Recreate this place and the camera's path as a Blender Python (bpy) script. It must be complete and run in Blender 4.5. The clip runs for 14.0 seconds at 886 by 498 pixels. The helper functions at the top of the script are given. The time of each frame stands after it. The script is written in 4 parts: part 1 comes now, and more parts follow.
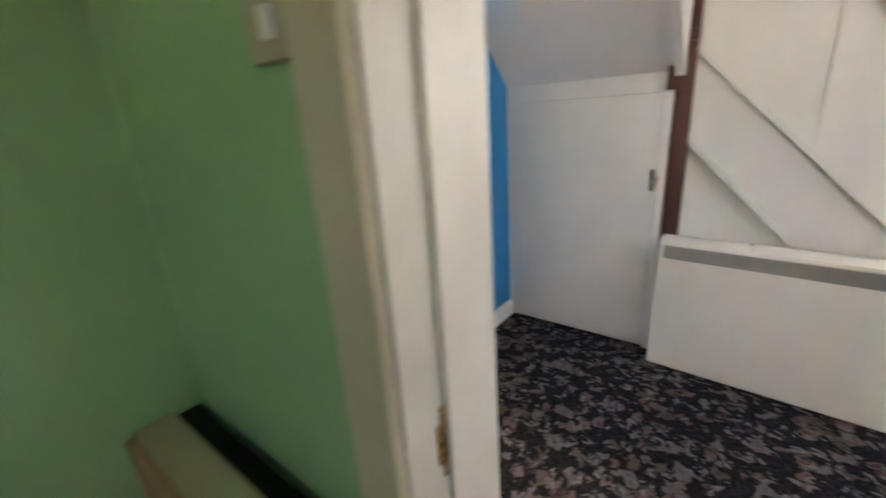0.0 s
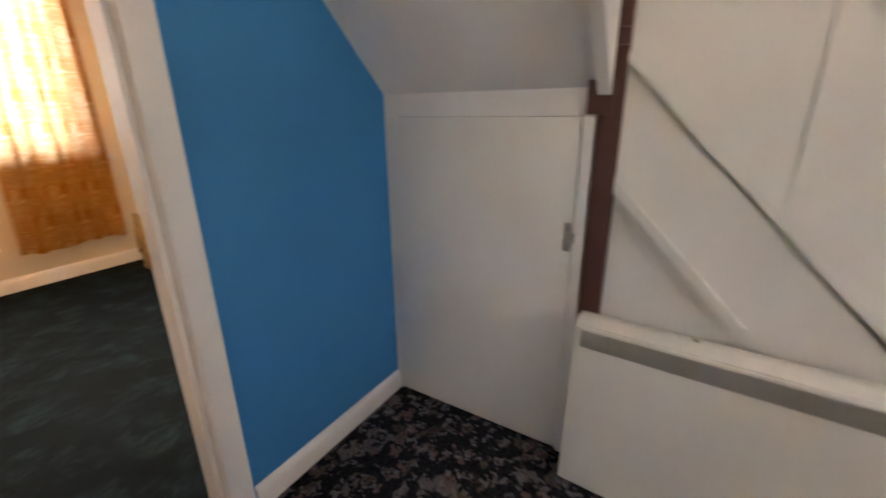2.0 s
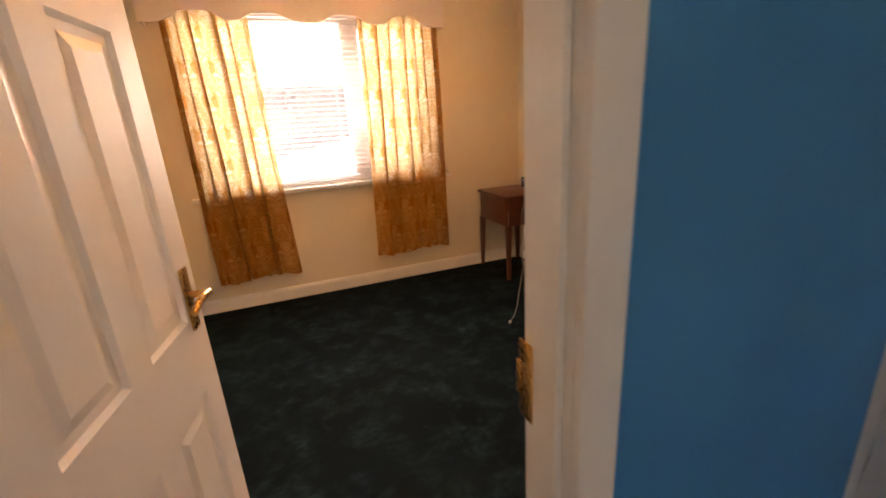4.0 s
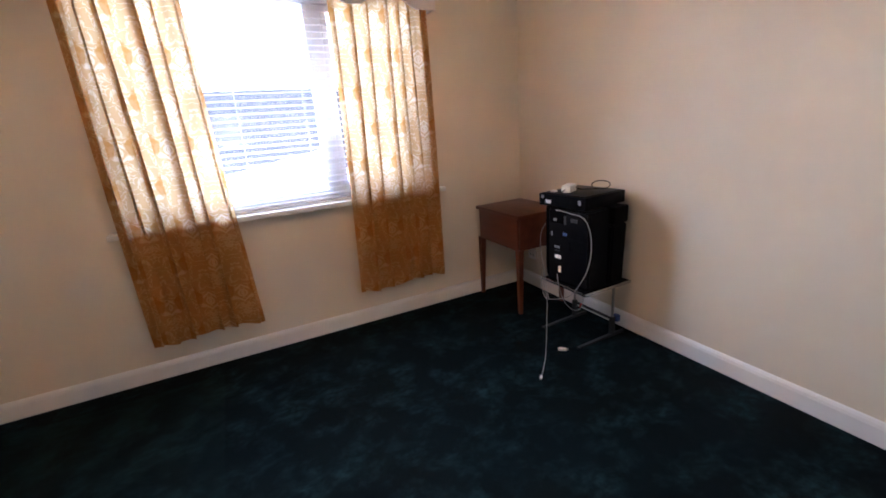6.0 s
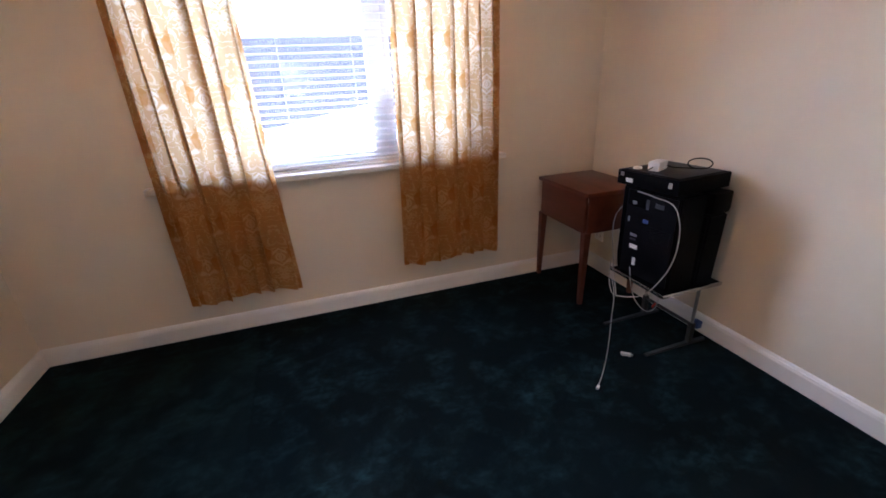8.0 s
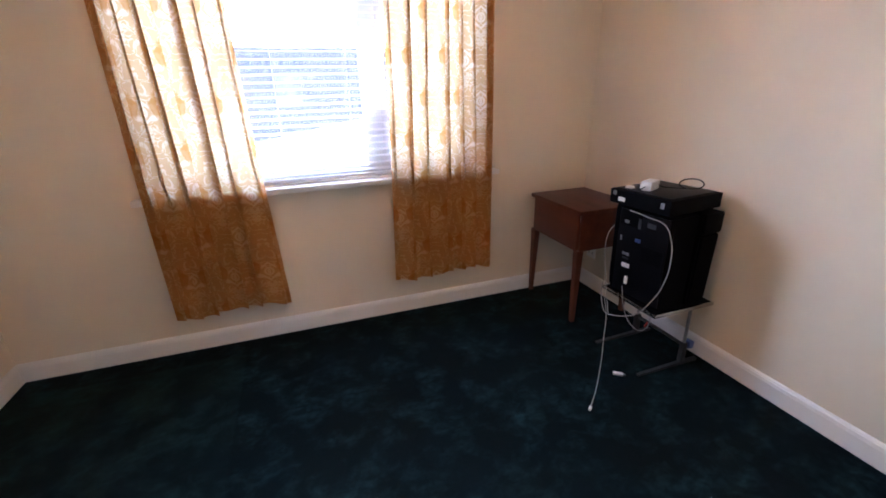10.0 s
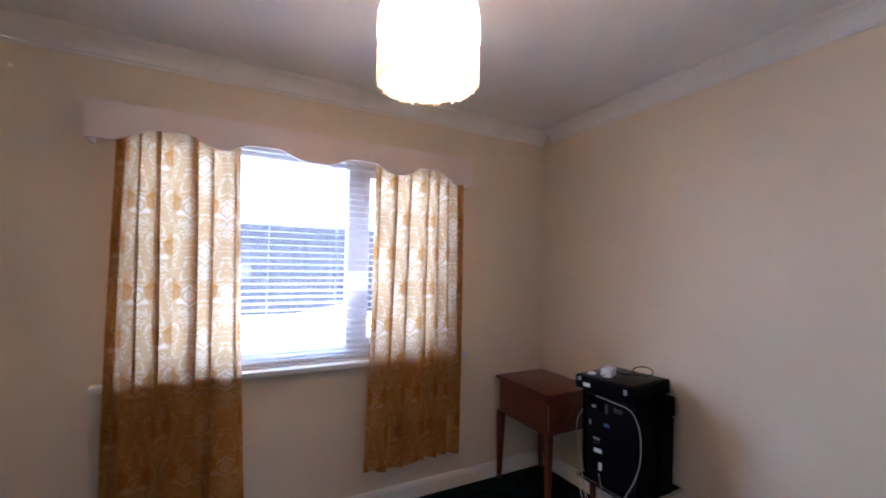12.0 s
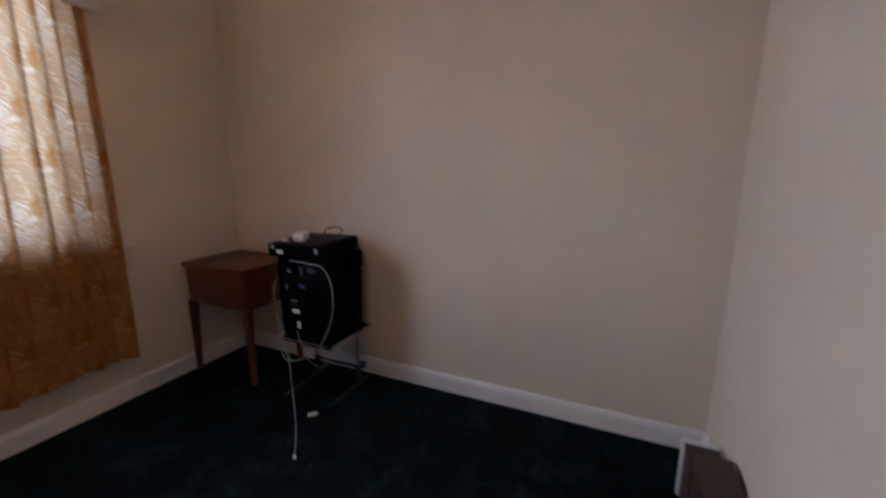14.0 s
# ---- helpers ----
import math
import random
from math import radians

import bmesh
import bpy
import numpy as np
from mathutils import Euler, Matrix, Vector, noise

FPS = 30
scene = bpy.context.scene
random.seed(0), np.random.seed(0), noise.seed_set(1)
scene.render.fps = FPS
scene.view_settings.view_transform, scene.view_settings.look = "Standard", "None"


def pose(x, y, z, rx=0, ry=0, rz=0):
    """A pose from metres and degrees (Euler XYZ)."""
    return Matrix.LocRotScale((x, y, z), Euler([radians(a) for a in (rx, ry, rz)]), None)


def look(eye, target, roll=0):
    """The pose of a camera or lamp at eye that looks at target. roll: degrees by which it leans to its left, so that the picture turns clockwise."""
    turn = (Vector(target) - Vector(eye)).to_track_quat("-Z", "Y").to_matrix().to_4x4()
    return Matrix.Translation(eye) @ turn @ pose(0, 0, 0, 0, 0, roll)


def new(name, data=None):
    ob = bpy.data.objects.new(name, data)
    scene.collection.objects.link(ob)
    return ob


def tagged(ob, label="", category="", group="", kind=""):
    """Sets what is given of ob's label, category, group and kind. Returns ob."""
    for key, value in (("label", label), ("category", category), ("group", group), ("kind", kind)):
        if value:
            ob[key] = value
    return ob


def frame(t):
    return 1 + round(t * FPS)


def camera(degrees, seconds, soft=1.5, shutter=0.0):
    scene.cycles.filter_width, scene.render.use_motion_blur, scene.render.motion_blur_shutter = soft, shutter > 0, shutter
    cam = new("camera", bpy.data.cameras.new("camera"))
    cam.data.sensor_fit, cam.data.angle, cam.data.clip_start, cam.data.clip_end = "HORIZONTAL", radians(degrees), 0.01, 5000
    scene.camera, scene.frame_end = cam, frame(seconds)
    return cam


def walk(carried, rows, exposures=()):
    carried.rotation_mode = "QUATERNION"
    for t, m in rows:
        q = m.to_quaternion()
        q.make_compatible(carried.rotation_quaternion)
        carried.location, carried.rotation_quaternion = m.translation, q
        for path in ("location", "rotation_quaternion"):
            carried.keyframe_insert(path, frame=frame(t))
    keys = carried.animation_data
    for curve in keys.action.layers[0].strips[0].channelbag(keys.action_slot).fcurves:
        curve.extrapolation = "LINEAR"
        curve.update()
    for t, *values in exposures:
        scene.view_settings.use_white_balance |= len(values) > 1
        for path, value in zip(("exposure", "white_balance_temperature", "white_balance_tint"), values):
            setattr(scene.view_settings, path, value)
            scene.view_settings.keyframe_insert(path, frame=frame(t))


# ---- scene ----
cam = camera(94.0, 14.0, soft=1.7, shutter=0.5)
# seconds, eye, target, roll
PATH = [
    (0, (0.31, -1.112, 1.162), (1.785, 0.085, 0.539), -4.0),
    (0.5, (0.566, -1.14, 1.186), (2.224, -0.258, 0.5), -5.5),
    (0.8, (0.666, -1.101, 1.197), (2.402, -0.337, 0.562), -4.3),
    (1, (0.738, -1.104, 1.187), (2.476, -0.382, 0.545), -3.9),
    (1.5, (0.869, -1.085, 1.184), (2.613, -0.381, 0.503), -3.3),
    (2, (1.026, -1.039, 1.205), (2.631, -0.029, 0.569), -0.7),
    (2.5, (1.1, -0.956, 1.21), (2.344, 0.471, 0.563), -0.6),
    (3, (1.109, -0.832, 1.179), (1.992, 0.865, 0.598), -1.0),
    (3.2, (1.133, -0.737, 1.211), (1.904, 1.018, 0.643), -3.2),
    (5.4, (1.155, 0.13, 1.351), (1.758, 1.935, 0.736), -3.5),
    (5.5, (1.159, 0.174, 1.333), (1.802, 1.972, 0.739), -4.0),
    (6, (1.15, 0.307, 1.332), (1.983, 2.031, 0.755), -4.4),
    (6.5, (1.191, 0.403, 1.334), (1.965, 2.133, 0.695), -3.6),
    (7, (1.277, 0.476, 1.321), (2.01, 2.202, 0.624), -2.9),
    (7.5, (1.296, 0.546, 1.349), (1.934, 2.289, 0.605), -2.9),
    (8, (1.299, 0.581, 1.343), (1.853, 2.348, 0.587), -2.8),
    (10.5, (1.31, 0.606, 1.371), (1.925, 2.392, 0.713), -1.3),
    (11, (1.20, 0.594, 1.436), (1.880, 2.455, 1.168), -1.6),
    (11.5, (1.029, 0.598, 1.462), (1.864, 2.415, 1.464), 1.0),
    (12, (1.013, 0.566, 1.475), (1.953, 2.329, 1.56), 1.0),
    (12.5, (1.045, 0.565, 1.452), (2.213, 2.187, 1.540), 1.2),
    (13, (1.076, 0.571, 1.448), (2.458, 2.017, 1.469), 1.0),
    (13.5, (1.184, 0.483, 1.387), (2.818, 1.628, 1.248), -0.4),
    (14, (1.193, 0.516, 1.318), (2.97, 1.331, 0.901), -0.2),
]
EXPOSURES = [(0.0, 5.8, 7700, 15), (0.5, 5.75, 7300, 18), (1.0, 5.65, 7600, 18), (1.5, 5.5, 7700, 18), (2.0, 5.3, 8500, 21), (2.5, 5.0, 9700, 26), (3.2, 4.7, 12000, 33),
             (5.3, 4.65, 6000, 15), (6.0, 4.4, 5400, 16), (8.2, 4.3, 5200, 17), (10.5, 4.6, 5200, 16), (12.0, 3.85, 5000, 17), (13.0, 3.4, 5050, 17), (13.5, 3.2, 5200, 16), (14.0, 3.25, 5400, 19)]
walk(cam, [(t, look(e, g, r)) for t, e, g, r in PATH], EXPOSURES)

# ---- world and light ----
SUN_EL, SUN_ROT = radians(74), radians(106)
world = bpy.data.worlds.new("hazy_sky")
scene.world = world
world.use_nodes = True
wn = world.node_tree.nodes
sky = wn.new("ShaderNodeTexSky")
sky.sky_type, sky.sun_disc = "NISHITA", False
sky.sun_elevation, sky.sun_rotation = SUN_EL, SUN_ROT
sky.air_density, sky.dust_density, sky.ozone_density = 1.0, 3.0, 1.0
world.node_tree.links.new(sky.outputs[0], wn["Background"].inputs[0])
wn["Background"].inputs[1].default_value = 0.09

sun = bpy.data.lights.new("sun", "SUN")
sun.energy, sun.angle, sun.color = 2.2, radians(0.5), (1.0, 0.93, 0.82)
sun_ob = new("sun", sun)
sun_ob.matrix_world = look((0, 0, 0), (math.sin(SUN_ROT) * -1, -math.cos(SUN_ROT), -math.tan(SUN_EL)))

# daylight standing in the openings: behind the two curtains, in the gap between them, in the front door's
# glazing and in an unseen opening added in the hall's south wall to light the stair panel
for place, aim, wide, high, watts, spread in (
        ((0.845, 3.108, 1.52), (0.845, 2.108, 1.42), 0.40, 1.06, 0.23, 120),
        ((2.09, 3.108, 1.52), (2.09, 2.108, 1.42), 0.50, 1.06, 0.33, 120),
        ((1.46, 3.108, 1.52), (1.46, 2.108, 1.42), 0.74, 1.06, 0.40, 150),
        ((1.46, 3.035, 1.45), (1.54, 2.035, 1.00), 0.70, 0.95, 0.98, 125),
        ((3.13, -2.49, 1.41), (2.13, -2.49, 1.06), 0.60, 0.90, 0.075, 160),
        ((1.30, -3.095, 1.50), (1.78, -2.095, 1.32), 0.40, 0.60, 0.020, 105)):
    al = bpy.data.lights.new("window_daylight", "AREA")
    al.shape, al.size, al.size_y = "RECTANGLE", wide, high
    al.energy, al.color, al.spread = watts, (0.92, 0.95, 1.0), radians(spread)
    alo = new("window_daylight", al)
    alo.matrix_world = look(place, aim)

# ---- materials ----


def nodes_of(name):
    m = bpy.data.materials.new(name)
    m.use_nodes = True
    nt = m.node_tree
    return m, nt, nt.nodes["Principled BSDF"]


def ramp(nt, source, stops):
    r = nt.nodes.new("ShaderNodeValToRGB")
    els = r.color_ramp.elements
    while len(els) < len(stops):
        els.new(0.5)
    for e, (p, c) in zip(els, stops):
        e.position, e.color = p, (*c, 1)
    nt.links.new(source, r.inputs[0])
    return r.outputs[0]


def noise_of(nt, coord, scale, detail=4, rough=0.55, distort=0.0):
    n = nt.nodes.new("ShaderNodeTexNoise")
    n.inputs["Scale"].default_value, n.inputs["Detail"].default_value = scale, detail
    n.inputs["Roughness"].default_value, n.inputs["Distortion"].default_value = rough, distort
    nt.links.new(coord, n.inputs["Vector"])
    return n.outputs["Fac"]


def coords(nt, scale=(1, 1, 1)):
    c = nt.nodes.new("ShaderNodeTexCoord")
    m = nt.nodes.new("ShaderNodeMapping")
    m.inputs["Scale"].default_value = scale
    nt.links.new(c.outputs["Object"], m.inputs["Vector"])
    return m.outputs[0]


def mixed(nt, fac, a, b, mode="MIX"):
    m = nt.nodes.new("ShaderNodeMix")
    m.data_type, m.blend_type = "RGBA", mode
    for k, v in ((0, fac), (6, a), (7, b)):
        if hasattr(v, "links"):
            nt.links.new(v, m.inputs[k])
        else:
            m.inputs[k].default_value = v if k == 0 else (*v, 1)
    return m.outputs[2]


def bumped(nt, bsdf, height, strength, distance=0.002):
    b = nt.nodes.new("ShaderNodeBump")
    b.inputs["Strength"].default_value, b.inputs["Distance"].default_value = strength, distance
    nt.links.new(height, b.inputs["Height"])
    nt.links.new(b.outputs[0], bsdf.inputs["Normal"])


def surface(name, dark, light, rough, scale=3.0, grain=180.0, bump=0.15, metal=0.0, stretch=(1, 1, 1), spec=0.5):
    """Two tones by a broad noise, with fine grain in the relief and the gloss."""
    m, nt, b = nodes_of(name)
    c = coords(nt, stretch)
    broad, fine = noise_of(nt, c, scale), noise_of(nt, c, grain, 3)
    col = mixed(nt, ramp(nt, broad, ((0.3, (0, 0, 0)), (0.7, (1, 1, 1)))), dark, light)
    nt.links.new(col, b.inputs["Base Color"])
    nt.links.new(ramp(nt, fine, ((0.2, (rough * 0.85,) * 3), (0.8, (min(1, rough * 1.15),) * 3))), b.inputs["Roughness"])
    b.inputs["Metallic"].default_value = metal
    b.inputs["Specular IOR Level"].default_value = spec
    bumped(nt, b, fine, bump)
    return m


CREAM = surface("cream_wallpaper", (0.70, 0.615, 0.48), (0.76, 0.67, 0.53), 0.75, 1.2, 160, 0.25)
BLUE = surface("blue_paint", (0.020, 0.215, 0.48), (0.026, 0.238, 0.53), 0.6, 1.4, 120, 0.25, spec=0.25)
GREEN = surface("green_paint", (0.27, 0.45, 0.22), (0.32, 0.50, 0.26), 0.6, 1.6, 120, 0.2)
WHITE = surface("white_gloss_paint", (0.74, 0.72, 0.69), (0.80, 0.78, 0.75), 0.45, 4, 60, 0.02)
DOORWHITE = surface("white_door_paint", (0.76, 0.73, 0.72), (0.82, 0.79, 0.78), 0.38, 3, 140, 0.10)
MATTWHITE = surface("white_emulsion", (0.72, 0.71, 0.70), (0.80, 0.79, 0.78), 0.8, 2, 90, 0.25)
CEILING = surface("ceiling_white", (0.74, 0.74, 0.75), (0.80, 0.80, 0.81), 0.85, 2, 70, 0.35)
PANELWHITE = surface("white_painted_board", (0.70, 0.68, 0.63), (0.77, 0.75, 0.70), 0.45, 3, 100, 0.08)
PINKWHITE = surface("off_white_pelmet", (0.70, 0.62, 0.58), (0.76, 0.68, 0.64), 0.55, 3, 100, 0.08)
DARKWOOD = surface("dark_stained_wood", (0.070, 0.024, 0.019), (0.110, 0.038, 0.029), 0.4, 9, 150, 0.15, stretch=(1, 1, 0.12))
MAHOGANY = surface("mahogany", (0.075, 0.017, 0.008), (0.135, 0.033, 0.015), 0.36, 14, 160, 0.08, stretch=(1, 0.12, 1))
HEATER = surface("heater_enamel", (0.72, 0.70, 0.63), (0.78, 0.76, 0.69), 0.42, 2, 220, 0.05)
GRILLE = surface("grille_grey", (0.30, 0.29, 0.26), (0.36, 0.35, 0.31), 0.5, 6, 120, 0.1)
BRASS = surface("aged_brass", (0.45, 0.27, 0.10), (0.60, 0.38, 0.15), 0.28, 20, 120, 0.05, metal=1.0)
CHROME = surface("brushed_steel", (0.50, 0.50, 0.50), (0.62, 0.62, 0.62), 0.25, 20, 120, 0.05, metal=1.0)
STEEL = surface("dull_steel", (0.25, 0.25, 0.25), (0.38, 0.38, 0.37), 0.4, 30, 120, 0.05, metal=1.0)
BLACK = surface("black_plastic", (0.002, 0.002, 0.003), (0.004, 0.004, 0.006), 0.35, 8, 250, 0.15, spec=0.12)
BLACKMETAL = surface("black_painted_steel", (0.0015, 0.0015, 0.002), (0.003, 0.003, 0.004), 0.6, 5, 200, 0.1, spec=0.04)
DARKSTEEL = surface("dark_steel", (0.035, 0.035, 0.04), (0.065, 0.065, 0.07), 0.45, 30, 120, 0.05, metal=0.6)
WHITEPLASTIC = surface("white_plastic", (0.75, 0.74, 0.71), (0.82, 0.81, 0.78), 0.35, 10, 150, 0.03)
CABLEGREY = surface("grey_cable", (0.34, 0.33, 0.32), (0.44, 0.43, 0.42), 0.4, 10, 150, 0.03)
REDPLASTIC = surface("red_plastic", (0.45, 0.03, 0.02), (0.55, 0.05, 0.03), 0.4, 10, 150, 0.03)
BLUEPLASTIC = surface("blue_plastic", (0.03, 0.06, 0.20), (0.05, 0.09, 0.27), 0.4, 10, 150, 0.03)
UPVC = surface("white_upvc", (0.80, 0.81, 0.83), (0.85, 0.86, 0.88), 0.3, 3, 80, 0.03)
DARKBOARD = surface("dark_brown_board", (0.035, 0.018, 0.013), (0.060, 0.032, 0.024), 0.55, 6, 120, 0.2)
TAN = surface("tan_card", (0.34, 0.20, 0.09), (0.42, 0.26, 0.13), 0.8, 6, 120, 0.2)
WARMWHITE = surface("warm_white_gloss_paint", (0.62, 0.57, 0.49), (0.69, 0.64, 0.55), 0.45, 4, 60, 0.04)
MAGNOLIA = surface("magnolia_gloss_paint", (0.52, 0.44, 0.31), (0.60, 0.51, 0.37), 0.45, 4, 60, 0.04)
BEIGE = surface("beige_wood", (0.42, 0.35, 0.23), (0.50, 0.42, 0.29), 0.6, 6, 120, 0.2)
CONCRETE = surface("concrete", (0.54, 0.53, 0.51), (0.64, 0.63, 0.61), 0.9, 1.5, 40, 0.4)
FENCE = surface("dark_fence_wood", (0.060, 0.060, 0.066), (0.095, 0.095, 0.104), 0.9, 3, 60, 0.3, stretch=(1, 1, 0.2), spec=0.2)


def hall_carpet():
    m, nt, b = nodes_of("black_floral_carpet")
    c = coords(nt)
    warp = nt.nodes.new("ShaderNodeTexNoise")
    warp.inputs["Scale"].default_value, warp.inputs["Detail"].default_value = 26, 3
    nt.links.new(c, warp.inputs["Vector"])
    off = nt.nodes.new("ShaderNodeVectorMath")
    off.operation = "MULTIPLY_ADD"
    off.inputs[1].default_value = (0.10, 0.10, 0.10)
    nt.links.new(warp.outputs["Color"], off.inputs[0])
    nt.links.new(c, off.inputs[2])
    layers = ((11, 0.34, (0.11, 0.10, 0.102)), (16, 0.30, (0.125, 0.080, 0.074)), (14, 0.27, (0.085, 0.068, 0.055)), (27, 0.32, (0.13, 0.13, 0.135)), (22, 0.26, (0.16, 0.15, 0.145)))
    base = mixed(nt, ramp(nt, noise_of(nt, c, 60, 2), ((0.4, (0, 0, 0)), (0.65, (1, 1, 1)))), (0.006, 0.0055, 0.007), (0.020, 0.018, 0.020))
    for k, (sc, size, tint) in enumerate(layers):
        v = nt.nodes.new("ShaderNodeTexVoronoi")
        v.inputs["Scale"].default_value, v.inputs["Randomness"].default_value = sc, 1.0
        sh = nt.nodes.new("ShaderNodeVectorMath")
        sh.operation = "ADD"
        sh.inputs[1].default_value = (0.37 * k, 0.71 * k, 0)
        nt.links.new(off.outputs[0], sh.inputs[0])
        nt.links.new(sh.outputs[0], v.inputs["Vector"])
        mask = ramp(nt, v.outputs["Distance"], ((0.10, (0.25,) * 3), (0.18, (1, 1, 1)), (size, (1, 1, 1)), (size + 0.08, (0, 0, 0))))
        pick = nt.nodes.new("ShaderNodeSeparateColor")
        nt.links.new(v.outputs["Color"], pick.inputs[0])
        on = ramp(nt, pick.outputs[k % 3], ((0.50, (0, 0, 0)), (0.56, (1, 1, 1))))
        f = nt.nodes.new("ShaderNodeMath")
        f.operation = "MULTIPLY"
        nt.links.new(mask, f.inputs[0])
        nt.links.new(on, f.inputs[1])
        base = mixed(nt, f.outputs[0], base, tint)
    nt.links.new(base, b.inputs["Base Color"])
    b.inputs["Roughness"].default_value = 0.95
    b.inputs["Specular IOR Level"].default_value = 0.15
    bumped(nt, b, noise_of(nt, c, 420, 2), 0.5, 0.003)
    return m


def room_carpet():
    m, nt, b = nodes_of("dark_teal_carpet")
    c = coords(nt)
    big = noise_of(nt, c, 1.6, 4, 0.6, 0.4)
    blot = noise_of(nt, c, 5.5, 5, 0.62, 0.25)
    tuft = noise_of(nt, coords(nt, (1, 1.4, 1)), 21, 4, 0.62, 0.35)
    fine = noise_of(nt, c, 320, 2)
    col = mixed(nt, ramp(nt, big, ((0.35, (0, 0, 0)), (0.7, (1, 1, 1)))), (0.0006, 0.0030, 0.0044), (0.0012, 0.0060, 0.0094))
    brushed = mixed(nt, 0.8, ramp(nt, blot, ((0.46, (0, 0, 0)), (0.70, (1, 1, 1)))), ramp(nt, tuft, ((0.40, (0, 0, 0)), (0.66, (1, 1, 1)))), "MULTIPLY")
    col = mixed(nt, brushed, col, (0.013, 0.035, 0.043))
    # a paler rectangle left of x 0.88, fading in towards the window
    sep = nt.nodes.new("ShaderNodeSeparateXYZ")
    nt.links.new(c, sep.inputs[0])
    side = ramp(nt, sep.outputs[0], ((0.872, (1, 1, 1)), (0.882, (0, 0, 0))))
    away = nt.nodes.new("ShaderNodeMapRange")
    away.inputs["From Min"].default_value, away.inputs["From Max"].default_value = 2.87, 2.85
    nt.links.new(sep.outputs[1], away.inputs["Value"])
    fade = nt.nodes.new("ShaderNodeMapRange")
    fade.inputs["From Min"].default_value, fade.inputs["From Max"].default_value = 1.5, 2.5
    nt.links.new(sep.outputs[1], fade.inputs["Value"])
    patch = mixed(nt, 1.0, mixed(nt, 1.0, side, away.outputs[0], "MULTIPLY"), fade.outputs[0], "MULTIPLY")
    patchy = nt.nodes.new("ShaderNodeMath")
    patchy.operation = "MULTIPLY"
    nt.links.new(patch, patchy.inputs[0])
    nt.links.new(ramp(nt, blot, ((0.35, (0.1,) * 3), (0.6, (0.55,) * 3))), patchy.inputs[1])
    col = mixed(nt, patchy.outputs[0], col, (0.009, 0.024, 0.026))
    nt.links.new(mixed(nt, 0.5, col, ramp(nt, fine, ((0.3, (0.35,) * 3), (0.7, (1.0,) * 3))), "MULTIPLY"), b.inputs["Base Color"])
    b.inputs["Roughness"].default_value = 0.95
    b.inputs["Specular IOR Level"].default_value = 0.1
    bumped(nt, b, mixed(nt, 0.5, fine, blot), 0.6, 0.004)
    return m


